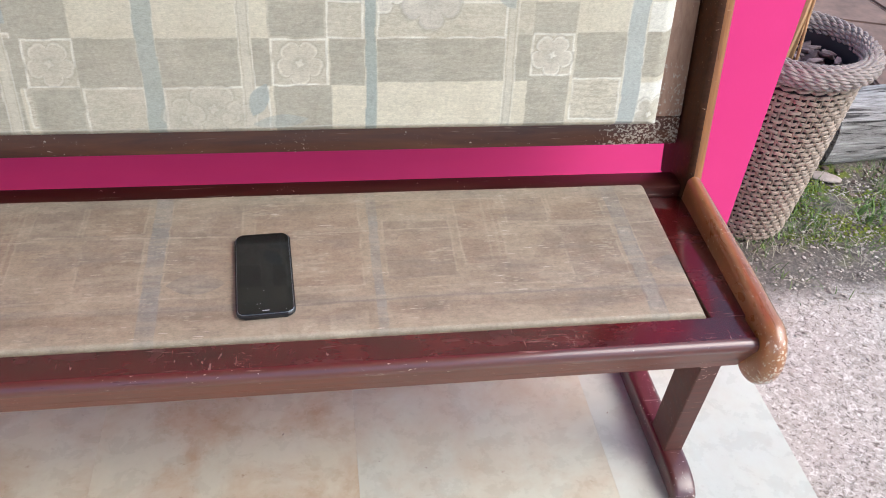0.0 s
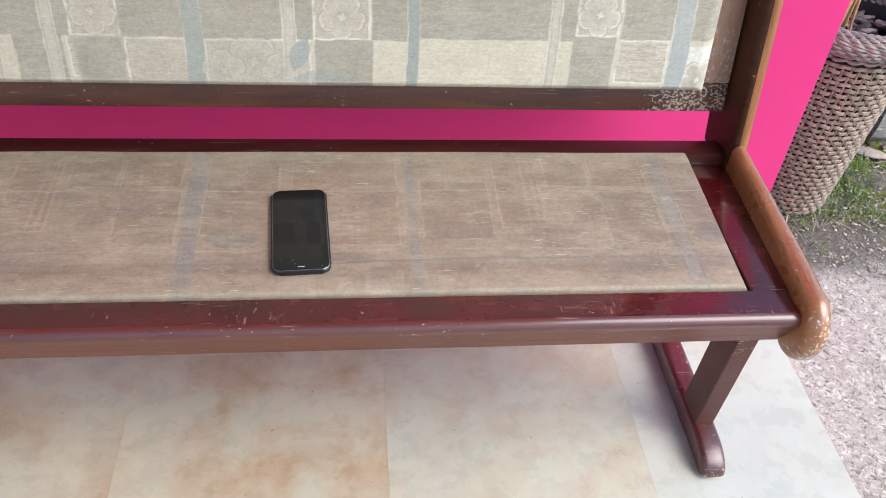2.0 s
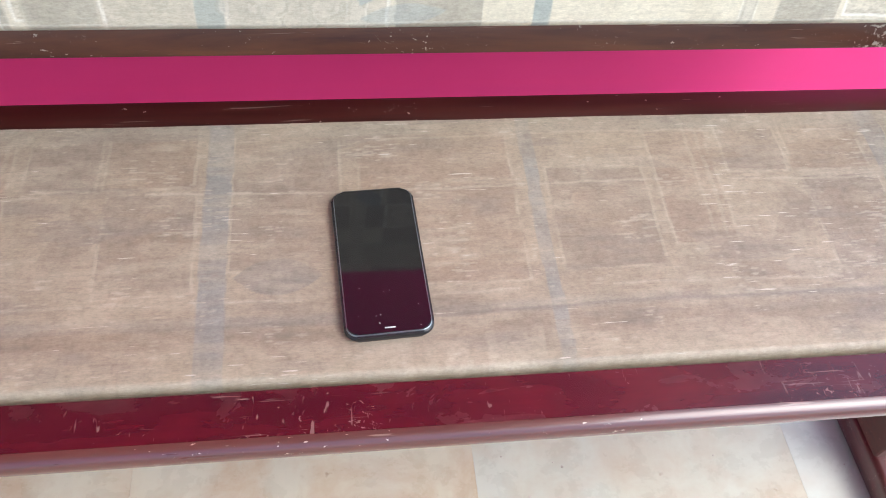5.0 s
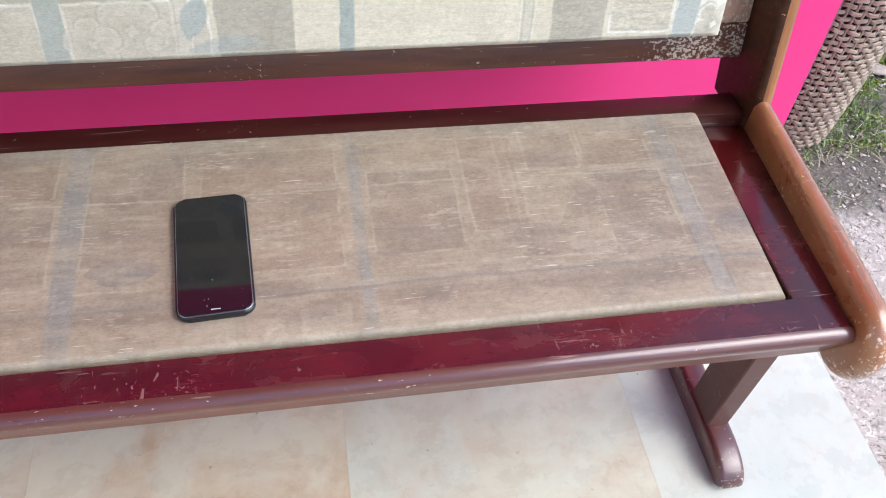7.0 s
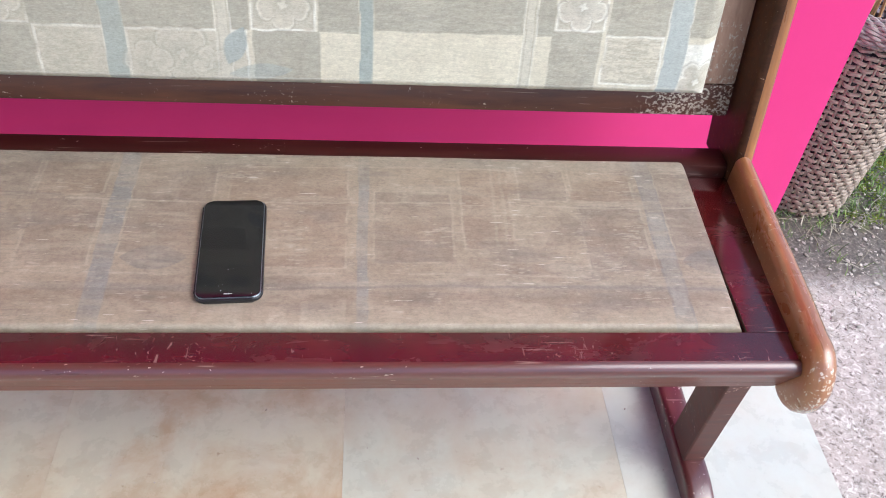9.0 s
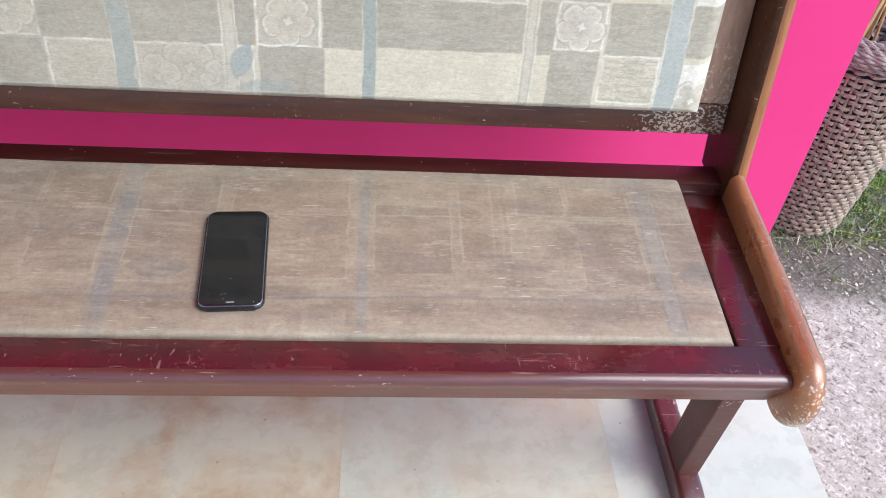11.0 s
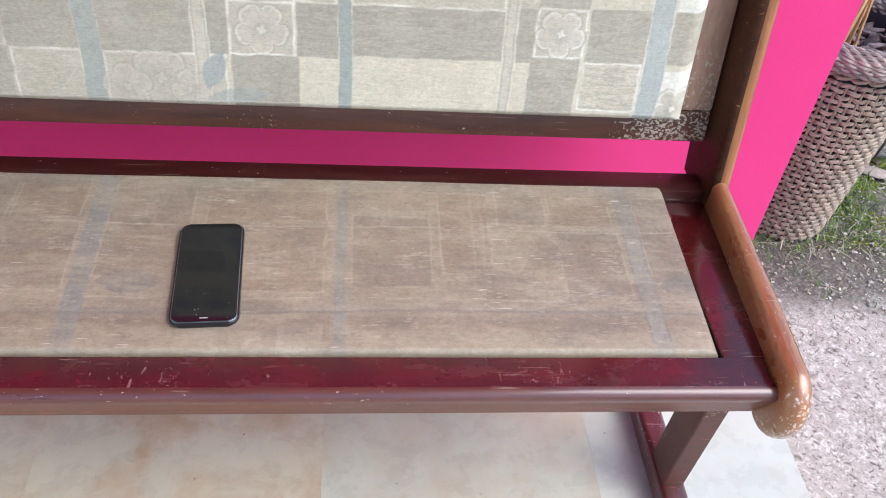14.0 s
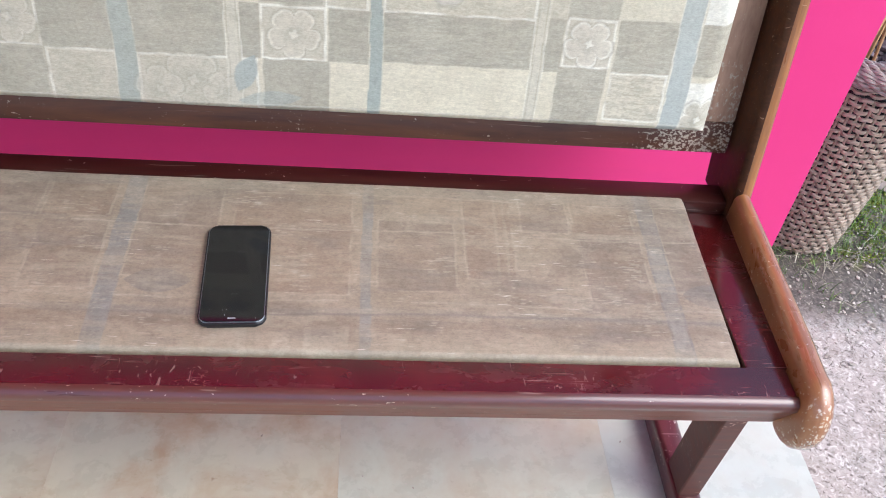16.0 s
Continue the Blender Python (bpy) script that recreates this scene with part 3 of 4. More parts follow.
def seat_print(nu, nv):
    s, t = np.meshgrid(np.linspace(0, 1, nu), np.linspace(0, 1, nv))
    p = seat_place(s, t)
    x, y = p[..., 0], p[..., 1]
    pr = Print(x, y)
    base, mid, pale, dusk = (0.42, 0.345, 0.265), (0.335, 0.275, 0.22), (0.52, 0.445, 0.35), (0.305, 0.295, 0.275)
    pr.c[:] = base
    for o in (-0.668, 0.0, 0.668):
        pr.patch(o - 0.422, o - 0.355, 1.135, 1.207, mid, 0.1, pale)
        pr.patch(o - 0.352, o - 0.268, 1.135, 1.207, (0.36, 0.28, 0.21), 0.1, pale)
        pr.patch(o - 0.348, o - 0.265, 1.02, 1.132, mid, 0.1, pale)
        pr.patch(o - 0.237, o - 0.135, 1.04, 1.205, mid, 0.1, pale)
        pr.patch(o - 0.120, o + 0.03, 1.02, 1.20, (0.36, 0.275, 0.21), 0.1, pale)
        pr.patch(o + 0.06, o + 0.16, 1.03, 1.15, mid, 0.1, pale)
        pr.patch(o + 0.17, o + 0.235, 1.05, 1.20, (0.36, 0.275, 0.21), 0.1, pale)
        pr.patch(o - 0.122, o - 0.083, 0.92, 0.985, pale, 0.1, (0.5, 0.42, 0.33))
        pr.patch(o - 0.02, o + 0.03, 0.92, 0.98, pale, 0.1)
        pr.stripe(o - 0.248, 0.024, dusk, 0.0006)
        pr.stripe(o + 0.048, 0.013, dusk, 0.0006)
        pr.stripe(o + 0.42, 0.02, dusk, 0.0006)
        for q in (-0.455, -0.443, -0.128, 0.225):
            pr.stripe(o + q, 0.0035, (0.43, 0.355, 0.275), 0.001)
        pr.leaf(o - 0.193, 1.036, 0.038, 0.019, 0.02, (0.27, 0.25, 0.225), 0.8)
        pr.leaf(o - 0.165, 1.15, 0.024, 0.011, 1.0, (0.27, 0.21, 0.165), 0.6)
        pr.leaf(o - 0.36, 1.10, 0.03, 0.011, 2.2, (0.30, 0.24, 0.19), 0.6)
        pr.leaf(o + 0.30, 1.08, 0.034, 0.015, 0.6, (0.30, 0.24, 0.19), 0.6)
        pr.flower(o - 0.18, 1.10, 0.038, (0.29, 0.22, 0.165), (0.27, 0.205, 0.155), 0.45)
        pr.flower(o - 0.31, 1.08, 0.036, (0.33, 0.25, 0.185), (0.38, 0.3, 0.225), 0.5)
        pr.flower(o + 0.11, 1.09, 0.036, (0.31, 0.235, 0.175), (0.37, 0.29, 0.22), 0.45)
        pr.flower(o - 0.045, 0.947, 0.011, (0.52, 0.44, 0.35), pale, 0.7)
    # Shade of the fold painted as a grey line, then a brown band.
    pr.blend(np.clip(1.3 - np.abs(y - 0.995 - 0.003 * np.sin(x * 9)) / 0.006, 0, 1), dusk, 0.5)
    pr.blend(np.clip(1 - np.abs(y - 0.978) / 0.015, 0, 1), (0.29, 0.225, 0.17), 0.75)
    rub = np.random.default_rng(5)
    for k in range(46):
        cu, cv = rub.uniform(PX0, PX1), rub.uniform(0.96, 1.2)
        pr.leaf(cu, cv, rub.uniform(0.02, 0.06), rub.uniform(0.004, 0.014), rub.uniform(-0.25, 0.25), ((0.28, 0.245, 0.215), (0.47, 0.385, 0.30), (0.30, 0.22, 0.16))[k % 3], 0.45)
    for v0 in (1.192, 1.128, 1.012):
        pr.blend(np.clip(1.2 - np.abs(pr.v - v0 - 0.002 * np.sin(x * 13)) / 0.0016, 0, 1) * (value_noise(x * 14, y * 0 + v0 * 50, 61) > 0.35), (0.56, 0.49, 0.40), 0.8)
    pr.blend(np.clip((y - 1.193) / 0.004, 0, 1), (0.36, 0.33, 0.28), 0.6)
    fade = value_noise(x * 11, y * 14, 19) * 0.6 + value_noise(x * 34, y * 60, 20) * 0.4
    pr.blend(np.clip(1.1 * fade - 0.15, 0, 0.6), base, 0.35)
    for o in (-0.668, 0.0):
        pr.stripe(o - 0.248, 0.023, (0.325, 0.315, 0.295), 0.0006)
        pr.stripe(o + 0.048, 0.013, (0.34, 0.325, 0.295), 0.0005)
        pr.stripe(o + 0.42, 0.018, (0.365, 0.34, 0.30), 0.0006)
    pr.blend(np.clip((y - 1.15) / 0.06, 0, 1) * value_noise(x * 7, y * 9, 23), (0.45, 0.39, 0.29), 0.7)
    wear = value_noise(x * 9, y * 16, 11) * 0.6 + value_noise(x * 26, y * 40, 12) * 0.4
    pr.blend(np.clip((wear - 0.42) * 2.4, 0, 1), (0.46, 0.36, 0.265), 0.4)
    pr.blend(np.clip((0.45 - wear) * 3, 0, 1), (0.28, 0.22, 0.175), 0.35)
    scrub = value_noise(x * 17, y * 60, 71) * 0.55 + value_noise(x * 40, y * 190, 72) * 0.45
    pr.blend(np.clip((scrub - 0.55) * 4, 0, 1), (0.50, 0.425, 0.33), 0.5)
    pr.blend(np.clip((0.42 - scrub) * 4, 0, 1), (0.29, 0.25, 0.215), 0.5)
    dash = value_noise(x * 110, y * 900, 14) * 0.62 + value_noise(x * 31, y * 47, 15) * 0.38
    pr.blend(np.clip((dash - 0.75) * 14, 0, 1), (0.56, 0.49, 0.40), 0.6)
    pr.blend(np.clip((0.25 - dash) * 12, 0, 1), (0.28, 0.215, 0.17), 0.4)
    roll = np.clip(1 - (y - 0.93) / 0.035, 0, 1)
    pr.blend(roll * (0.5 + 0.5 * value_noise(x * 12, y * 8, 17)), (0.53, 0.465, 0.35), 0.85)
    # Fold line again over the wear, its crease shade put into the colour.
    fold_shade = np.clip(1 - np.abs(y - 0.992 - 0.004 * np.sin(x * 7) - 0.003 * (value_noise(x * 20, y * 4, 44) - 0.5)) / 0.0028, 0, 1)
    pr.blend(fold_shade * (0.35 + 0.65 * value_noise(x * 8, y * 3, 45)), (0.24, 0.21, 0.19), 0.7)
    mott = value_noise(x * 48, y * 48, 41) * 0.5 + value_noise(x * 120, y * 160, 42) * 0.5
    pr.c *= (0.90 + 0.20 * mott)[..., None]
    return pr.c * np.array((0.735, 0.725, 0.695))


NU, NV = 1150, 210
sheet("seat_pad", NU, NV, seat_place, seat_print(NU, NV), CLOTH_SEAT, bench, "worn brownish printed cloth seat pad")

# the backrest: frame and printed cushion, leaning slightly back
LEAN_BACK = 0.215


def leaned(bm, y0=1.262, z0=0.48):
    for v in bm.verts:
        v.co.y += LEAN_BACK * (v.co.z - z0)
    return bm


part("lower_back_rail", leaned(box(X0 + 0.02, 0.546, 1.262, 1.296, 0.4775, 0.522, 0.004)), WOOD_RAIL, bench, "chipped brown lower rail of the backrest")
# Extra depth toward the wall is added to block light behind the backrest.
part("upper_back_rail", leaned(box(X0 + 0.02, 0.546, 1.258, 1.345, 0.863, 0.908, 0.006)), WOOD_BROWN, bench)
part("back_stile", leaned(box(0.486, 0.546, 1.2615, 1.296, 0.5225, 0.8625, 0.004)), WOOD_WORN, bench, "flaking brown upright of the backrest frame")
part("back_stile", leaned(box(X0 + 0.02, X0 + 0.072, 1.2615, 1.296, 0.5225, 0.8625, 0.004)), WOOD_WORN, bench)
part("back_board", leaned(box(X0 + 0.07, 0.488, 1.278, 1.29, 0.52, 0.864, 0.002)), WOOD_BROWN, bench)
BX0, BX1, BZ0, BZ1 = X0 + 0.05, 0.494, 0.530, 0.866


def back_place(s, t):
    x = BX0 + (BX1 - BX0) * s
    z = BZ0 + (BZ1 - BZ0) * t
    e = np.minimum(np.minimum((z - BZ0) / 0.024, (BZ1 - z) / 0.045), np.minimum((BX1 - x) / 0.035, (x - BX0) / 0.04))
    e = np.clip(e, 0, 1)
    puff = np.sqrt(np.clip(1 - (1 - e) ** 2, 0, 1))
    front = 1.222 + 0.14 * (z - 0.62)
    back = 1.264 + LEAN_BACK * (z - 0.48)
    y = back + (front - back) * puff + 0.003 * (value_noise(x * 7, z * 9, 21) - 0.5) * e
    return np.stack([x, y, z], -1)


def back_print(nu, nv):
    s, t = np.meshgrid(np.linspace(0, 1, nu), np.linspace(0, 1, nv))
    p = back_place(s, t)
    pr = Print(p[..., 0], p[..., 2])
    line = WHITE
    a, b, c = 0.611, 0.676, 0.726   # seams between the rows of patches
    for o in (-0.74, 0.0):
        pr.patch(o - 0.60, o - 0.415, a, b, GREIGE)
        pr.patch(o - 0.60, o - 0.44, b, c, CREAM, 0.15)
        pr.patch(o - 0.405, o - 0.333, b, c, GREIGE)
        pr.patch(o - 0.333, o - 0.255, b, c, CREAM, 0.12)
        pr.patch(o - 0.23, o - 0.12, b, c, CREAM, 0.12)
        pr.patch(o - 0.105, o - 0.086, b, c, CREAM, 0.12)
        pr.patch(o - 0.085, o - 0.010, b, c, GREIGE, 0.35, PALEG)
        pr.patch(o - 0.010, o + 0.04, b, c, PALEG, 0.35, line)
        pr.patch(o + 0.058, o + 0.236, b, c, PALEG, 0.45, line)
        pr.patch(o + 0.252, o + 0.272, b, c, PALEG, 0.3)
        pr.patch(o + 0.273, o + 0.335, b, c, GREIGE, 0.35)
        pr.patch(o + 0.338, o + 0.412, b, c, CREAM, 0.12)
        pr.patch(o + 0.44, o + 0.52, b, c, WHITE, 0.12)
        # middle row
        pr.patch(o - 0.43, o - 0.396, a, b, GREIGE)
        pr.patch(o - 0.396, o - 0.332, a, b, PALEG, 0.15, line)
        pr.flower(o - 0.364, 0.643, 0.029, (0.58, 0.54, 0.43), (0.72, 0.69, 0.57), 0.6)
        pr.patch(o - 0.331, o - 0.252, a, b, GREIGE)
        pr.patch(o - 0.228, o - 0.125, a, b, GREIGE, 0.4)
        pr.patch(o - 0.107, o - 0.085, a, b, GREIGE)
        pr.patch(o - 0.084, o - 0.008, a, b, PALEG, 0.15, line)
        pr.flower(o - 0.046, 0.643, 0.030, (0.57, 0.53, 0.42), (0.72, 0.69, 0.57), 0.6)
        pr.patch(o - 0.006, o + 0.042, a, b, GREIGE)
        pr.patch(o + 0.058, o + 0.236, a + 0.004, b, GREIGE, 0.45)
        pr.patch(o + 0.252, o + 0.273, a + 0.004, b + 0.004, GREIGE)
        pr.patch(o + 0.274, o + 0.335, a + 0.011, b + 0.007, PALEG, 0.15, WHITE)
        pr.flower(o + 0.304, 0.652, 0.029, (0.60, 0.56, 0.46), WHITE, 0.7)
        pr.patch(o + 0.338, o + 0.412, a + 0.008, b + 0.008, GREIGE, 0.5)
        pr.patch(o + 0.44, o + 0.52, a + 0.008, b + 0.008, GREIGE, 0.5)
        # lower row
        pr.patch(o - 0.394, o - 0.331, 0.5, a, GREIGE, 0.35, PALEG)
        pr.patch(o - 0.330, o - 0.250, 0.5, a, PALEG, 0.4, line)
        pr.patch(o - 0.228, o - 0.088, 0.5, a, PALEG, 0.2, line)
        pr.patch(o - 0.082, o - 0.004, 0.5, a, GREIGE, 0.3)
        pr.patch(o - 0.004, o + 0.043, 0.5, a, CREAM, 0.2)
        pr.patch(o + 0.058, o + 0.236, 0.5, a + 0.004, CREAM, 0.25)
        pr.patch(o + 0.272, o + 0.333, 0.5, a + 0.011, GREIGE, 0.5)
        pr.patch(o + 0.338, o + 0.412, 0.555, a + 0.008, PALEG, 0.8, WHITE)
        pr.patch(o + 0.44, o + 0.52, 0.5, a, WHITE, 0.2)
        pr.flower(o + 0.463, 0.562, 0.026, PALEG, WHITE, 0.8)
        # upper rows, mostly above the view
        pr.patch(o - 0.60, o + 0.5, 0.733, 0.80, PALEG, 0.3)
        for k in range(9):
            pr.patch(o - 0.40 + 0.1 * k, o - 0.32 + 0.1 * k, 0.81, 0.87, GREIGE if k % 2 else CREAM, 0.3, line)
        pr.flower(o + 0.13, 0.728, 0.04, (0.56, 0.53, 0.45), (0.47, 0.44, 0.38), 0.8)
        pr.flower(o + 0.065, 0.74, 0.03, (0.62, 0.59, 0.5), WHITE, 0.7)
        pr.blend(np.clip(1 - np.abs(pr.v - 0.7285) / 0.004, 0, 1) * (pr.u < 0.06) * (pr.u > o - 0.6), BLUE, 0.8)
        for q in (-0.21, -0.155, 0.19, 0.245):
            pr.flower(o + q, 0.783, 0.021, (0.33, 0.35, 0.32), PALEG, 0.8)
        # long stripes over the patches
        pr.stripe(o - 0.241, 0.024, BLUE, 0.0015, CREAM)
        pr.stripe(o + 0.050, 0.0145, BLUE, 0.001, CREAM)
        pr.stripe(o + 0.426, 0.026, (0.42, 0.455, 0.42), 0.002, WHITE)
        pr.stripe(o - 0.116, 0.015, TAN, 0.001, WHITE)
        pr.stripe(o + 0.244, 0.014, TAN, 0.001, WHITE)
        pr.stripe(o - 0.422, 0.016, TAN, 0.001, WHITE)
        for q in (-0.122, -0.110, 0.239, 0.249, -0.428, -0.416):
            pr.stripe(o + q, 0.0016, (0.47, 0.44, 0.34), 0.001)
        pr.flower(o - 0.165, 0.580, 0.036, (0.52, 0.49, 0.39), (0.62, 0.59, 0.48), 0.65)
        pr.flower(o - 0.205, 0.567, 0.028, (0.54, 0.51, 0.41), (0.62, 0.59, 0.48), 0.5, 5, 0.9)
        pr.flower(o - 0.130, 0.566, 0.024, (0.55, 0.52, 0.42), (0.62, 0.59, 0.48), 0.45, 5, 0.5)
        pr.leaf(o - 0.103, 0.592, 0.025, 0.013, 1.15, LEAF, 0.85)
        pr.leaf(o - 0.075, 0.560, 0.038, 0.010, 0.1, LEAF, 0.55)
        pr.leaf(o + 0.232, 0.735, 0.024, 0.012, 2.2, LEAF, 0.85)
        pr.leaf(o - 0.425, 0.715, 0.026, 0.014, 2.3, LEAF, 0.85)
    seam = np.clip(1 - np.abs(pr.v - 0.552) / 0.0014, 0, 1)
    pr.blend(seam, WHITE, 0.5)
    grime = value_noise(p[..., 0] * 5, p[..., 2] * 7, 31)
    pr.blend(np.clip(grime - 0.4, 0, 1), (0.46, 0.42, 0.32), 0.5)
    return pr.c * 0.96


NU, NV = 1050, 270
back_cushion = sheet("back_cushion", NU, NV, back_place, back_print(NU, NV), CLOTH, bench, "cream and grey patchwork printed back cushion")


hem = tube([(BX0 + 0.02 + (BX1 - BX0 - 0.045) * k / 24, 1.2625 + LEAN_BACK * 0.056 - 0.014, 0.537 + 0.0012 * math.sin(k * 2.3)) for k in range(25)], 0.0045, 7)
part("hem", hem, HEM, back_cushion, "grubby cream sewn lower hem")


def end_frame(x0, x1, side):
    """Post, arm with its rounded nose, leg, and sled foot of one end."""
    k = LEAN_BACK
    post = [(1.197, 0.44), (1.208 + k * 0.55, 1.054), (1.23 + k * 0.56, 1.066), (1.315 + k * 0.55, 1.054), (1.315, 0.455), (1.30, 0.40), (1.205, 0.40)]
    a, b = (x0 + 0.030, x1 + 0.017) if side > 0 else (x0 + 0.001, x1 - 0.022)
    face = [(1.196, 0.44), (1.207 + k * 0.55, 1.054), (1.236 + k * 0.55, 1.054), (1.226, 0.44)]
    part("post_face", prism(face, a, b, 0.0095, 6), WOOD_GOLD, bench, "worn golden brown rounded front of the post")
    # Body darker than the gold front: brown varnish plus side shade in the colour.
    part("post", prism(post, x0 + (0.0255 if side > 0 else 0.0), x1 + (0.007 if side > 0 else -0.0255), 0.007, 4), WOOD_BROWN, bench, "dark brown upright post")
    nose = []
    for i in range(13):
        a = math.radians(80 + i * 17)
        nose.append((0.898 + 0.047 * math.cos(a), 0.386 + 0.056 * math.sin(a)))
    arm = [(1.212, 0.455), (1.19, 0.456), (1.10, 0.452), (1.0, 0.448), (0.95, 0.4455)] + nose + [(0.96, 0.376), (1.0, 0.385), (1.212, 0.392)]
    inner, outer = (x0 + 0.015, x1 + 0.012) if side > 0 else (x0 - 0.006, x1 - 0.001)
    bm = prism(arm, inner, outer, 0.0135, 5)
    for v in bm.verts:
        f = min(1.0, max(0.0, (v.co.y - 0.95) / 0.26))
        q = (v.co.x - inner) / (outer - inner)
        lo, hi = (x0 + 0.0265, x1 + 0.014) if side > 0 else (x0 + 0.001, x1 - 0.022)
        v.co.x = (1 - f) * v.co.x + f * (lo + q * (hi - lo))
    part("arm", bm, WOOD_ARM, bench, "rounded worn golden brown side arm")
    part("leg", prism([(0.985, 0.040), (0.962, 0.392), (1.025, 0.392), (1.045, 0.040)], x0 + 0.007, x0 + 0.040, 0.002, 1), WOOD_LEG, bench, "flat reddish brown leg board")
    part("leg", prism([(1.22, 0.040), (1.20, 0.40), (1.245, 0.40), (1.27, 0.040)], x0 + 0.007, x0 + 0.040, 0.002, 1), WOOD_LEG, bench)
    tip = [(0.972 + 0.067 * math.cos(math.radians(a)), 0.010 + 0.036 * math.sin(math.radians(a))) for a in range(180, 89, -10)]
    foot = [(0.915, 0.001)] + tip + [(1.36, 0.046), (1.38, 0.03), (1.38, 0.001)]
    part("foot", prism(foot, x0 + 0.003, x0 + 0.044, 0.014, 4), WOOD_FOOT, bench, "dark red sled foot with worn tip")


end_frame(0.523, 0.557, 1)
end_frame(X0 - 0.035, X0 - 0.001, -1)

# ---- phone on the seat ----
phone = thing("smartphone", "black smartphone in a thin dark case lying on the seat", "phone", (-0.104, 1.046, 0.4221), 3.2)
phone.matrix_basis = pose(-0.104, 1.046, 0.4221, 3.8, 0, 3.2)


def slab_round(w, l, h, r, lift=0.0, edge=0.0015):
    bm = bmesh.new()
    ring = []
    for cx, cy, a0 in ((w / 2 - r, l / 2 - r, 0), (-w / 2 + r, l / 2 - r, 90), (-w / 2 + r, -l / 2 + r, 180), (w / 2 - r, -l / 2 + r, 270)):
        for k in range(7):
            a = math.radians(a0 + 15 * k)
            ring.append((cx + r * math.cos(a), cy + r * math.sin(a)))
    lo = [bm.verts.new((x, y, lift)) for x, y in ring]
    hi = [bm.verts.new((x, y, lift + h)) for x, y in ring]
    n = len(ring)
    f0, f1 = bm.faces.new(lo[::-1]), bm.faces.new(hi)
    for i in range(n):
        bm.faces.new((lo[i], lo[(i + 1) % n], hi[(i + 1) % n], hi[i]))
    bmesh.ops.bevel(bm, geom=list(f0.edges) + list(f1.edges), offset=edge, segments=3, profile=0.5, affect="EDGES")
    return bm


part("case", slab_round(0.0755, 0.1545, 0.0062, 0.011, 0.0, 0.0026), CASE, phone, "black rubber case")
part("body", slab_round(0.072, 0.151, 0.0025, 0.0095, 0.0049, 0.001), GREY_METAL, phone, "grey metal edge")
part("screen", slab_round(0.0705, 0.1495, 0.002, 0.009, 0.0063, 0.0009), GLASS_BLACK, phone, "glossy black glass screen", False)
ear = slab_round(0.009, 0.0011, 0.0004, 0.0005, 0.0082, 0.0001)
bmesh.ops.translate(ear, verts=ear.verts, vec=(0, -0.0705, 0))
part("earpiece", ear, PALE, phone, "small grey earpiece slot")

specks = random.Random(12)
dust = bmesh.new()
for k in range(9):
    lump(dust, (specks.uniform(-0.032, 0.032), -0.071 + 0.09 * specks.random() ** 2.2, 0.0084), specks.uniform(0.0002, 0.0005), (specks.uniform(1, 2.4), 0.8, 0.3), specks.uniform(0, 3), 0, 1, 0.2)
part("dust", dust, PALE, phone, "pale dust specks and nicks on the glass")["kind"] = "stuff"

# ---- wicker planter ----
PC = (1.058, 1.785)
PR0, PR1, PH = 0.102, 0.150, 0.49
planter = thing("planter", "tall tapered brown wicker planter with a thick braided rim", "planter", (PC[0], PC[1], GROUND_Z + 0.004))
STAKES, ROWS = 56, 33


def wall_radius(z):
    return PR0 + (PR1 - PR0) * (z / PH) ** 0.9


def weave_row(i):
    z = 0.010 + (PH - 0.045) * i / (ROWS - 1)
    bm = bmesh.new()
    n = STAKES * 6
    rings = []
    h, th = 0.0046, 0.0030
    for k in range(n):
        a = 2 * math.pi * k / n
        w = math.cos(STAKES / 2 * a + (math.pi if i % 2 else 0))
        r = wall_radius(z) + 0.0034 * math.tanh(3.0 * (w + 0.70))
        dz = 0.0014 * math.sin(STAKES / 2 * a + i * 1.3) + 0.0007 * math.sin(3 * a + i)
        prof = ((th, -h * 0.6), (th, h * 0.6), (0, h), (-th, h * 0.6), (-th, -h * 0.6), (0, -h))
        rings.append([bm.verts.new(((r + dr) * math.cos(a), (r + dr) * math.sin(a), z + dz + q)) for dr, q in prof])
    for k in range(n):
        p, q = rings[k], rings[(k + 1) % n]
        for j in range(6):
            bm.faces.new((p[j], q[j], q[(j + 1) % 6], p[(j + 1) % 6]))
    bmesh.ops.recalc_face_normals(bm, faces=bm.faces)
    return bm


for i in range(ROWS):
    part("woven_strand", weave_row(i), WICKER, planter)
for k in range(STAKES):
    a = 2 * math.pi * k / STAKES
    pts = [((wall_radius(z) + 0.0005) * math.cos(a), (wall_radius(z) + 0.0005) * math.sin(a), z) for z in (0.0, 0.1, 0.2, 0.3, PH - 0.06)]
    part("stake", tube(pts, 0.0030, 6), WICKER, planter)
RIM_STRANDS = 22
for sidx in range(RIM_STRANDS):
    pts = []
    n = 190
    for k in range(n):
        a = 2 * math.pi * k / n
        phi = -30 / RIM_STRANDS * a + 2 * math.pi * sidx / RIM_STRANDS
        rr = 0.0200 + 0.0030 * math.sin(34 * a + sidx * 2.4)
        pts.append(((PR1 + 0.003 + rr * math.cos(phi)) * math.cos(a), (PR1 + 0.003 + rr * math.cos(phi)) * math.sin(a), PH - 0.011 + 1.1 * rr * math.sin(phi)))
    part("rim_strand", tube(pts, 0.0041, 6, None, True), WICKER_RIM, planter)


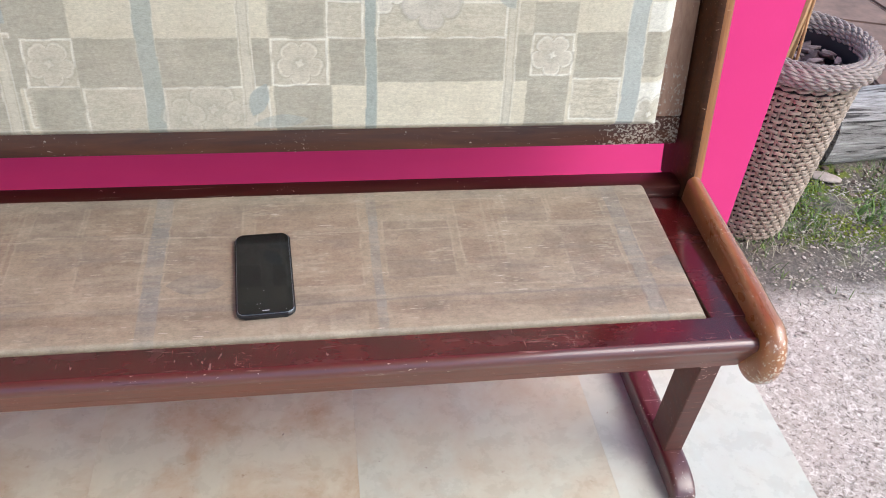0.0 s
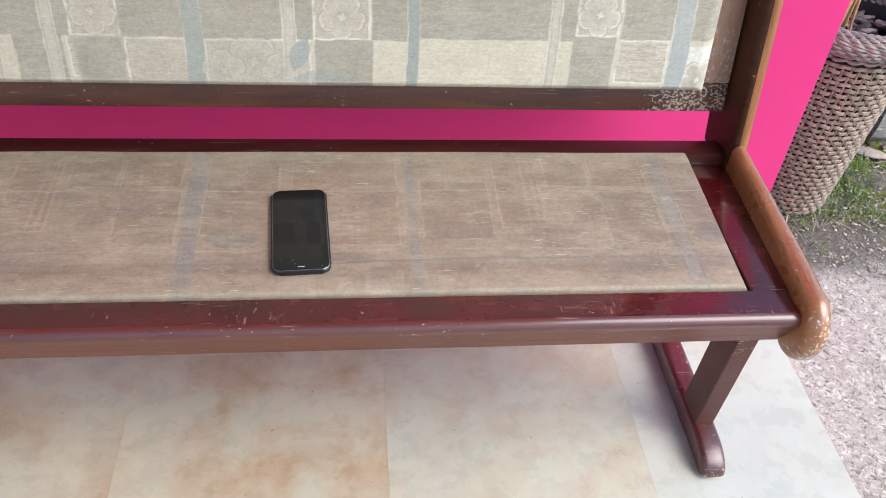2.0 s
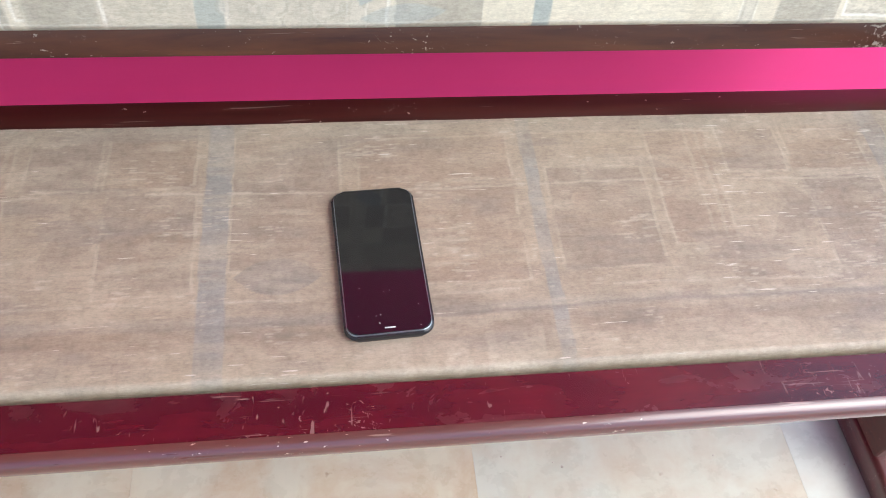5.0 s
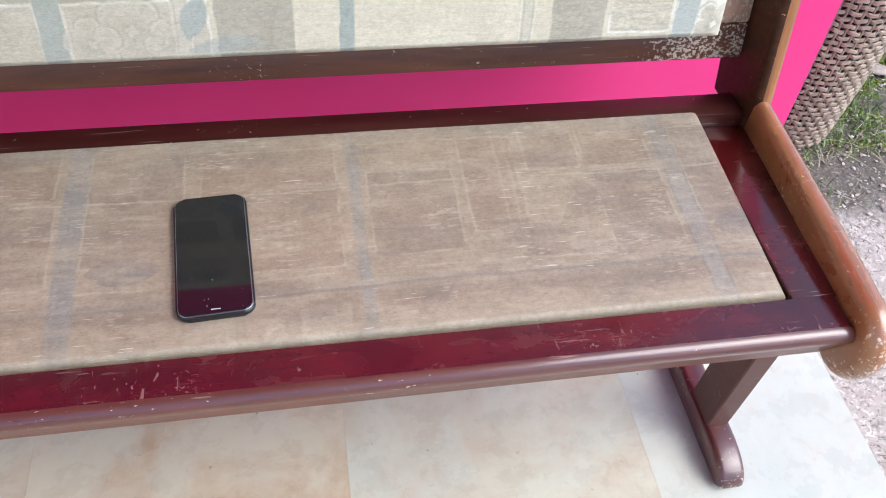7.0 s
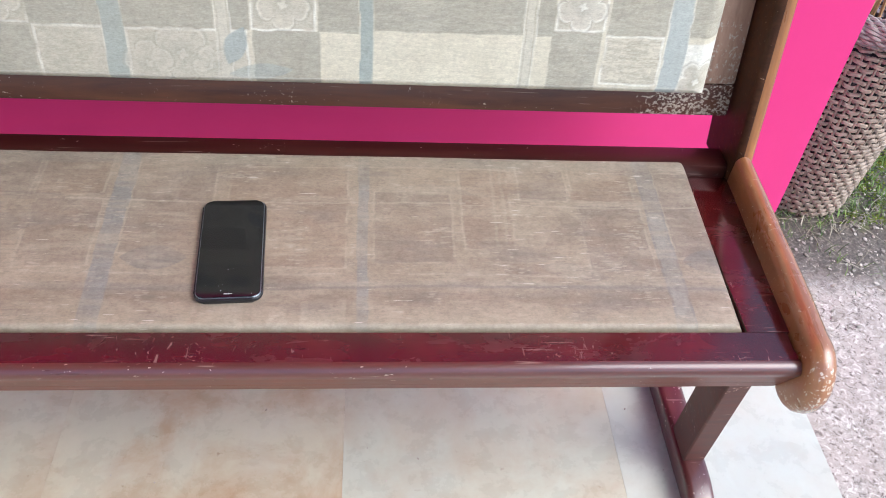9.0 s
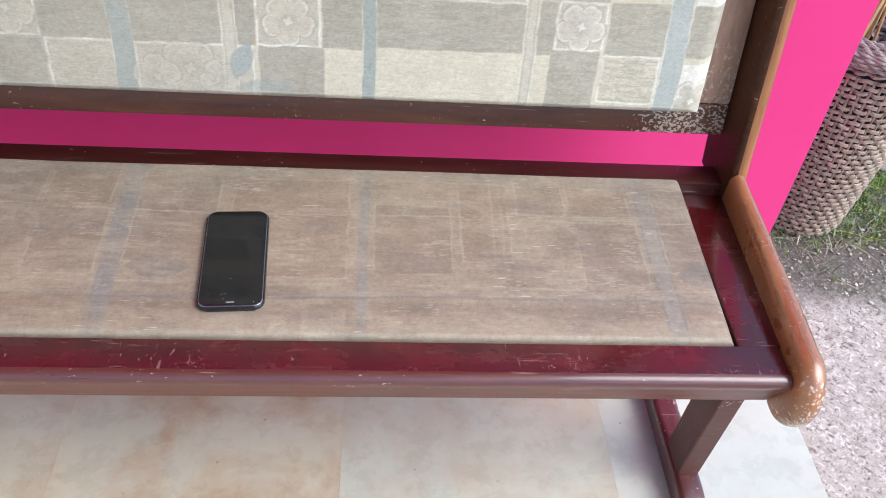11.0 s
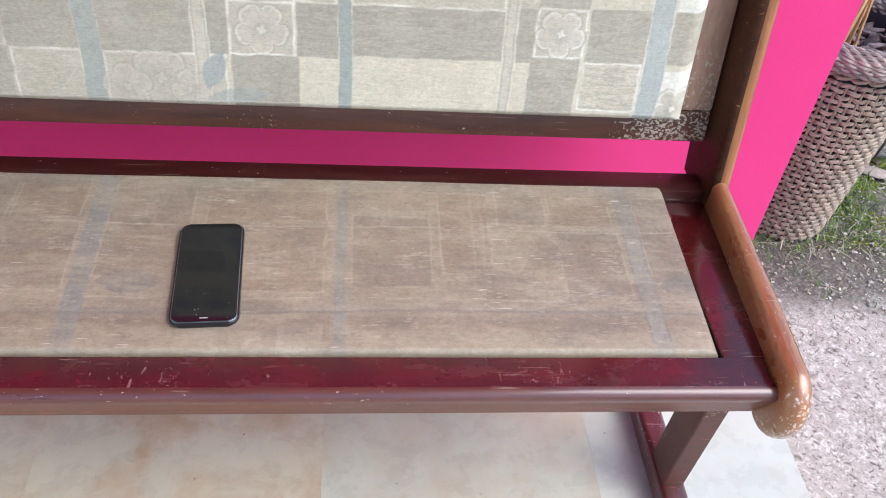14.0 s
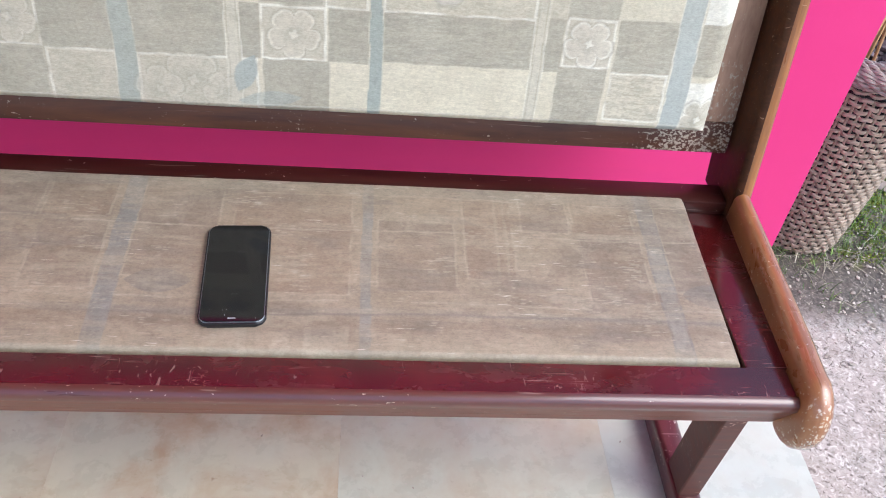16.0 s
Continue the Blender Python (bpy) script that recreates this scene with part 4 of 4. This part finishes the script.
def liner():
    bm = bmesh.new()
    n = 40
    prof = [(0.136, PH - 0.002), (0.124, PH - 0.05), (0.115, PH - 0.16), (0.0, PH - 0.16)]
    core = [(0.006 + PR0 - 0.012, 0.002), (PR1 - 0.012, PH - 0.03)]
    for pr, flip in ((prof, False), (core, True)):
        rings = [[bm.verts.new((max(r, 0.001) * math.cos(2 * math.pi * k / n), max(r, 0.001) * math.sin(2 * math.pi * k / n), z)) for k in range(n)] for r, z in pr]
        for a, b in zip(rings, rings[1:]):
            for k in range(n):
                bm.faces.new((a[k], a[(k + 1) % n], b[(k + 1) % n], b[k]))
    return bm


part("liner", liner(), LINER, planter, "dark plastic inner liner")
random.seed(4)
chips = bmesh.new()
for k in range(120):
    a, r = random.uniform(0, 6.28), 0.112 * math.sqrt(random.random())
    lump(chips, (PC[0] + r * math.cos(a), PC[1] + r * math.sin(a), GROUND_Z + PH - 0.055 + random.uniform(-0.014, 0.02)), random.uniform(0.013, 0.025), (1.5, 0.6, 0.34), random.uniform(0, 6.28), random.uniform(-0.5, 0.5), 1, 0.22)
tagged(part("bark_mulch", chips, BARK, None, "", False), "greyish brown bark chips filling the planter", "mulch", kind="stuff")
plant = thing("dry_plant", "bare dry tan plant canes growing from the planter", "plant", (PC[0] - 0.045, PC[1] - 0.02, GROUND_Z + PH - 0.04))
for dx, dy, lx, ly, r in ((0, 0, 0.06, 0.05, 0.0085), (0.018, 0.012, 0.09, 0.07, 0.006), (0.03, -0.004, 0.05, 0.09, 0.0035), (-0.012, 0.02, -0.01, 0.06, 0.005)):
    pts = [(dx + lx * t + 0.006 * math.sin(7 * t + dx * 90), dy + ly * t, 0.55 * t) for t in (0, 0.2, 0.4, 0.6, 0.8, 1.0)]
    part("cane", tube(pts, r, 7, None, False, 0.7), CANE, plant)

# ---- log, pavers and yard clutter ----
def log_mesh():
    bm = bmesh.new()
    n, m = 40, 20
    rings = []
    for i in range(n):
        x = 1.1 * i / (n - 1)
        ring = []
        for k in range(m):
            a = 2 * math.pi * k / m
            c, s = math.cos(a), math.sin(a)
            q = 1 / (abs(c) ** 4 + abs(s) ** 4) ** 0.25
            rr = 0.095 * q * (1 + 0.10 * noise.noise((x * 4, c * 2, s * 2)) + 0.05 * noise.noise((x * 3, c * 9, s * 9)))
            ring.append(bm.verts.new((x + 0.012 * noise.noise((c * 3, s * 3, i // 39)), rr * c, 0.095 + rr * s)))
        rings.append(ring)
    for a, b in zip(rings, rings[1:]):
        for k in range(m):
            bm.faces.new((a[k], b[k], b[(k + 1) % m], a[(k + 1) % m]))
    bm.faces.new(rings[0])
    bm.faces.new(rings[-1][::-1])
    bmesh.ops.recalc_face_normals(bm, faces=bm.faces)
    return bm


log = tagged(part("timber_log", log_mesh(), LOG, None), "old grey weathered timber sleeper lying on the soil", "log")
log.matrix_basis = pose(1.405, 2.085, GROUND_Z - 0.006, 0, 0, 4)
block = tagged(part("timber_block", box(0, 0.13, -0.07, 0.07, 0, 0.155, 0.012, 3), LOG, None), "short grey weathered timber offcut behind the planter", "timber")
block.matrix_basis = pose(1.258, 2.06, GROUND_Z - 0.005, 0, 0, 6)
flat = bmesh.new()
lump(flat, (0, 0, 0.008), 0.05, (1.0, 0.42, 0.16), 0, 0, 3, 0.02)
stone = tagged(part("flat_stone", flat, PALE_STONE, None), "flat pale pinkish stone lying on the soil", "stone")
stone.matrix_basis = pose(1.383, 1.945, GROUND_Z, 4, 3, -18)
paving = thing("paving", "irregular reddish brown flat stones behind the timber", "paving", (0, 0, 0), 0, "", "structure")
random.seed(9)
NI, NJ = 6, 4
corner = {(i, j): (1.0 + 0.42 * i + random.uniform(-0.11, 0.11), 2.24 + 0.34 * j + random.uniform(-0.08, 0.08)) for i in range(NI) for j in range(NJ)}
for i in range(NI - 1):
    for j in range(NJ - 1):
        ring = [corner[i, j], corner[i + 1, j], corner[i + 1, j + 1], corner[i, j + 1]]
        cx, cy = sum(p[0] for p in ring) / 4, sum(p[1] for p in ring) / 4
        ring = [(x + 0.012 * (1 if x < cx else -1), y + 0.012 * (1 if y < cy else -1)) for x, y in ring]
        top = GROUND_Z + 0.03 + random.uniform(-0.006, 0.01)
        bm = bmesh.new()
        lo = [bm.verts.new((x, y, GROUND_Z - 0.02)) for x, y in ring]
        hi = [bm.verts.new((x, y, top)) for x, y in ring]
        f = bm.faces.new(hi)
        for k in range(4):
            bm.faces.new((lo[k], lo[(k + 1) % 4], hi[(k + 1) % 4], hi[k]))
        bmesh.ops.bevel(bm, geom=list(f.edges), offset=0.008, segments=2, affect="EDGES")
        part("stone", bm, TERRACOTTA, paving)
random.seed(21)
peb = bmesh.new()
for k in range(1100):
    x, y = random.uniform(0.8, 1.75), random.gauss(1.56, 0.12)
    lump(peb, (x, y, GROUND_Z + 0.002), random.choice((0.0015, 0.0022, 0.003, 0.005)) * random.uniform(0.7, 1.2), (1.3, 0.8, 0.35), random.uniform(0, 6), 0, 1, 0.2)
for k in range(700):
    lump(peb, (random.uniform(1.1, 1.95), random.uniform(1.64, 1.98), GROUND_Z + 0.004), random.choice((0.002, 0.003, 0.0045)) * random.uniform(0.7, 1.2), (1.3, 0.8, 0.5), random.uniform(0, 6), 0, 1, 0.2)
tagged(part("pebbles", peb, PEBBLE, None, "", False), "small pale pebbles scattered on dark wet grit", "pebbles", kind="stuff")
clod = bmesh.new()
for k in range(260):
    x, y = random.uniform(1.2, 2.0), random.uniform(1.78, 2.02)
    lump(clod, (x, y, GROUND_Z + 0.001), random.uniform(0.004, 0.012), (1.2, 0.9, 0.5), random.uniform(0, 6), 0, 1, 0.3)
tagged(part("soil_clods", clod, CLOD, None, "", False), "crumbly dark brown soil beside the timber", "soil", kind="stuff")


moss = bmesh.new()
for cx, cy, sx, sy, n in ((1.34, 1.76, 0.05, 0.035, 150), (1.33, 1.89, 0.04, 0.03, 130), (1.24, 1.80, 0.035, 0.05, 90), (1.42, 1.70, 0.06, 0.02, 110), (1.47, 1.83, 0.04, 0.03, 90), (1.25, 1.68, 0.07, 0.015, 70)):
    for k in range(3 * n):
        lump(moss, (random.gauss(cx, sx), random.gauss(cy, sy), GROUND_Z + 0.003), random.uniform(0.0012, 0.0032), (1.3, 1.0, 0.8), random.uniform(0, 6), 0, 1, 0.3)
tagged(part("moss", moss, MOSS, None, "", False), "bright yellow-green moss tufts on the soil", "moss", kind="stuff")


def blades(count, xr, yr, length, width, seed, flat):
    rnd = random.Random(seed)
    bm = bmesh.new()
    for _ in range(count):
        x, y = rnd.uniform(*xr), rnd.gauss(*yr)
        if noise.noise((x * 6, y * 6, seed)) < -0.12:
            continue
        a, l, w = rnd.uniform(0, 6.283), rnd.uniform(0.5, 1.2) * length, width * rnd.uniform(0.7, 1.3)
        rise = l * (rnd.uniform(0.05, 0.25) if flat else rnd.uniform(0.4, 1.0))
        run = l * (1.0 if flat else rnd.uniform(0.3, 0.8))
        bend = rnd.uniform(-0.5, 0.5)
        prev = None
        for k in range(4):
            t = k / 3
            b2 = a + bend * t
            p = Vector((x + run * t * math.cos(b2), y + run * t * math.sin(b2), GROUND_Z + 0.002 + rise * t * (1.6 - 0.9 * t)))
            s = Vector((-math.sin(b2), math.cos(b2), 0.25)) * w * (1 - 0.85 * t)
            pair = (bm.verts.new(p - s), bm.verts.new(p + s))
            if prev:
                bm.faces.new((prev[0], prev[1], pair[1], pair[0]))
            prev = pair
    return bm


tagged(part("grass", blades(4200, (0.9, 1.9), (1.80, 0.12), 0.036, 0.0012, 3, False), GRASS, None, "", False), "short patchy green grass and moss", "grass", kind="stuff")
tagged(part("dry_stalks", blades(900, (0.9, 1.8), (1.74, 0.11), 0.085, 0.0011, 8, True), STRAW, None, "", False), "pale dry creeping grass stalks", "dry grass", kind="stuff")
tagged(part("weeds", blades(110, (1.38, 1.56), (1.76, 0.035), 0.05, 0.0034, 5, False), GRASS, None, "", False), "small clump of broad-leaved green weeds", "weeds", kind="stuff")
random.seed(33)
crumbs = bmesh.new()
for k in range(34):
    lump(crumbs, (random.uniform(-0.6, 0.6), random.uniform(0.7, 1.15), 0.0008), random.uniform(0.0008, 0.0018), (1.3, 0.8, 0.6), random.uniform(0, 6), 0, 1, 0.3)
tagged(part("floor_crumbs", crumbs, PEBBLE, None, "", False), "tiny crumbs and grit on the tiled floor", "grit", kind="stuff")

# ---- floor tiles ----
PITCH = 0.4275


def tile_mesh(w, d, material):
    bm = box(-w / 2, w / 2, -d / 2, d / 2, -0.0075, 0.0, 0)
    me = bpy.data.meshes.new("tile")
    bm.to_mesh(me)
    bm.free()
    me.materials.append(material)
    return me


tile_kinds = {}
for i in range(-7, 3):
    for j in range(-7, 2):
        x0, x1 = -0.408 + PITCH * i, min(SLAB_X, -0.408 + PITCH * (i + 1))
        y0, y1 = max(-2.2, 0.775 + PITCH * j), min(WALL_Y - 0.003, 0.775 + PITCH * (j + 1))
        # mid and skylit columns paint the brighter, bluer light near the open yard
        glaze = TILE_SKYLIT if i >= 2 else TILE_MID if i == 1 else TILE_RUST if (i * 3 + j * 5) % 7 == 0 or i == 0 and j in (0, 1) else TILE_PALE
        key = (round(x1 - x0, 4), round(y1 - y0, 4), glaze.name)
        if x1 - x0 < 0.02 or y1 - y0 < 0.02:
            continue
        if key not in tile_kinds:
            tile_kinds[key] = tile_mesh(x1 - x0 - 0.0002, y1 - y0 - 0.0002, glaze)
        tile = new("tile", tile_kinds[key])
        tile.parent = floor
        tile.location = ((x0 + x1) / 2, (y0 + y1) / 2, 0.0)
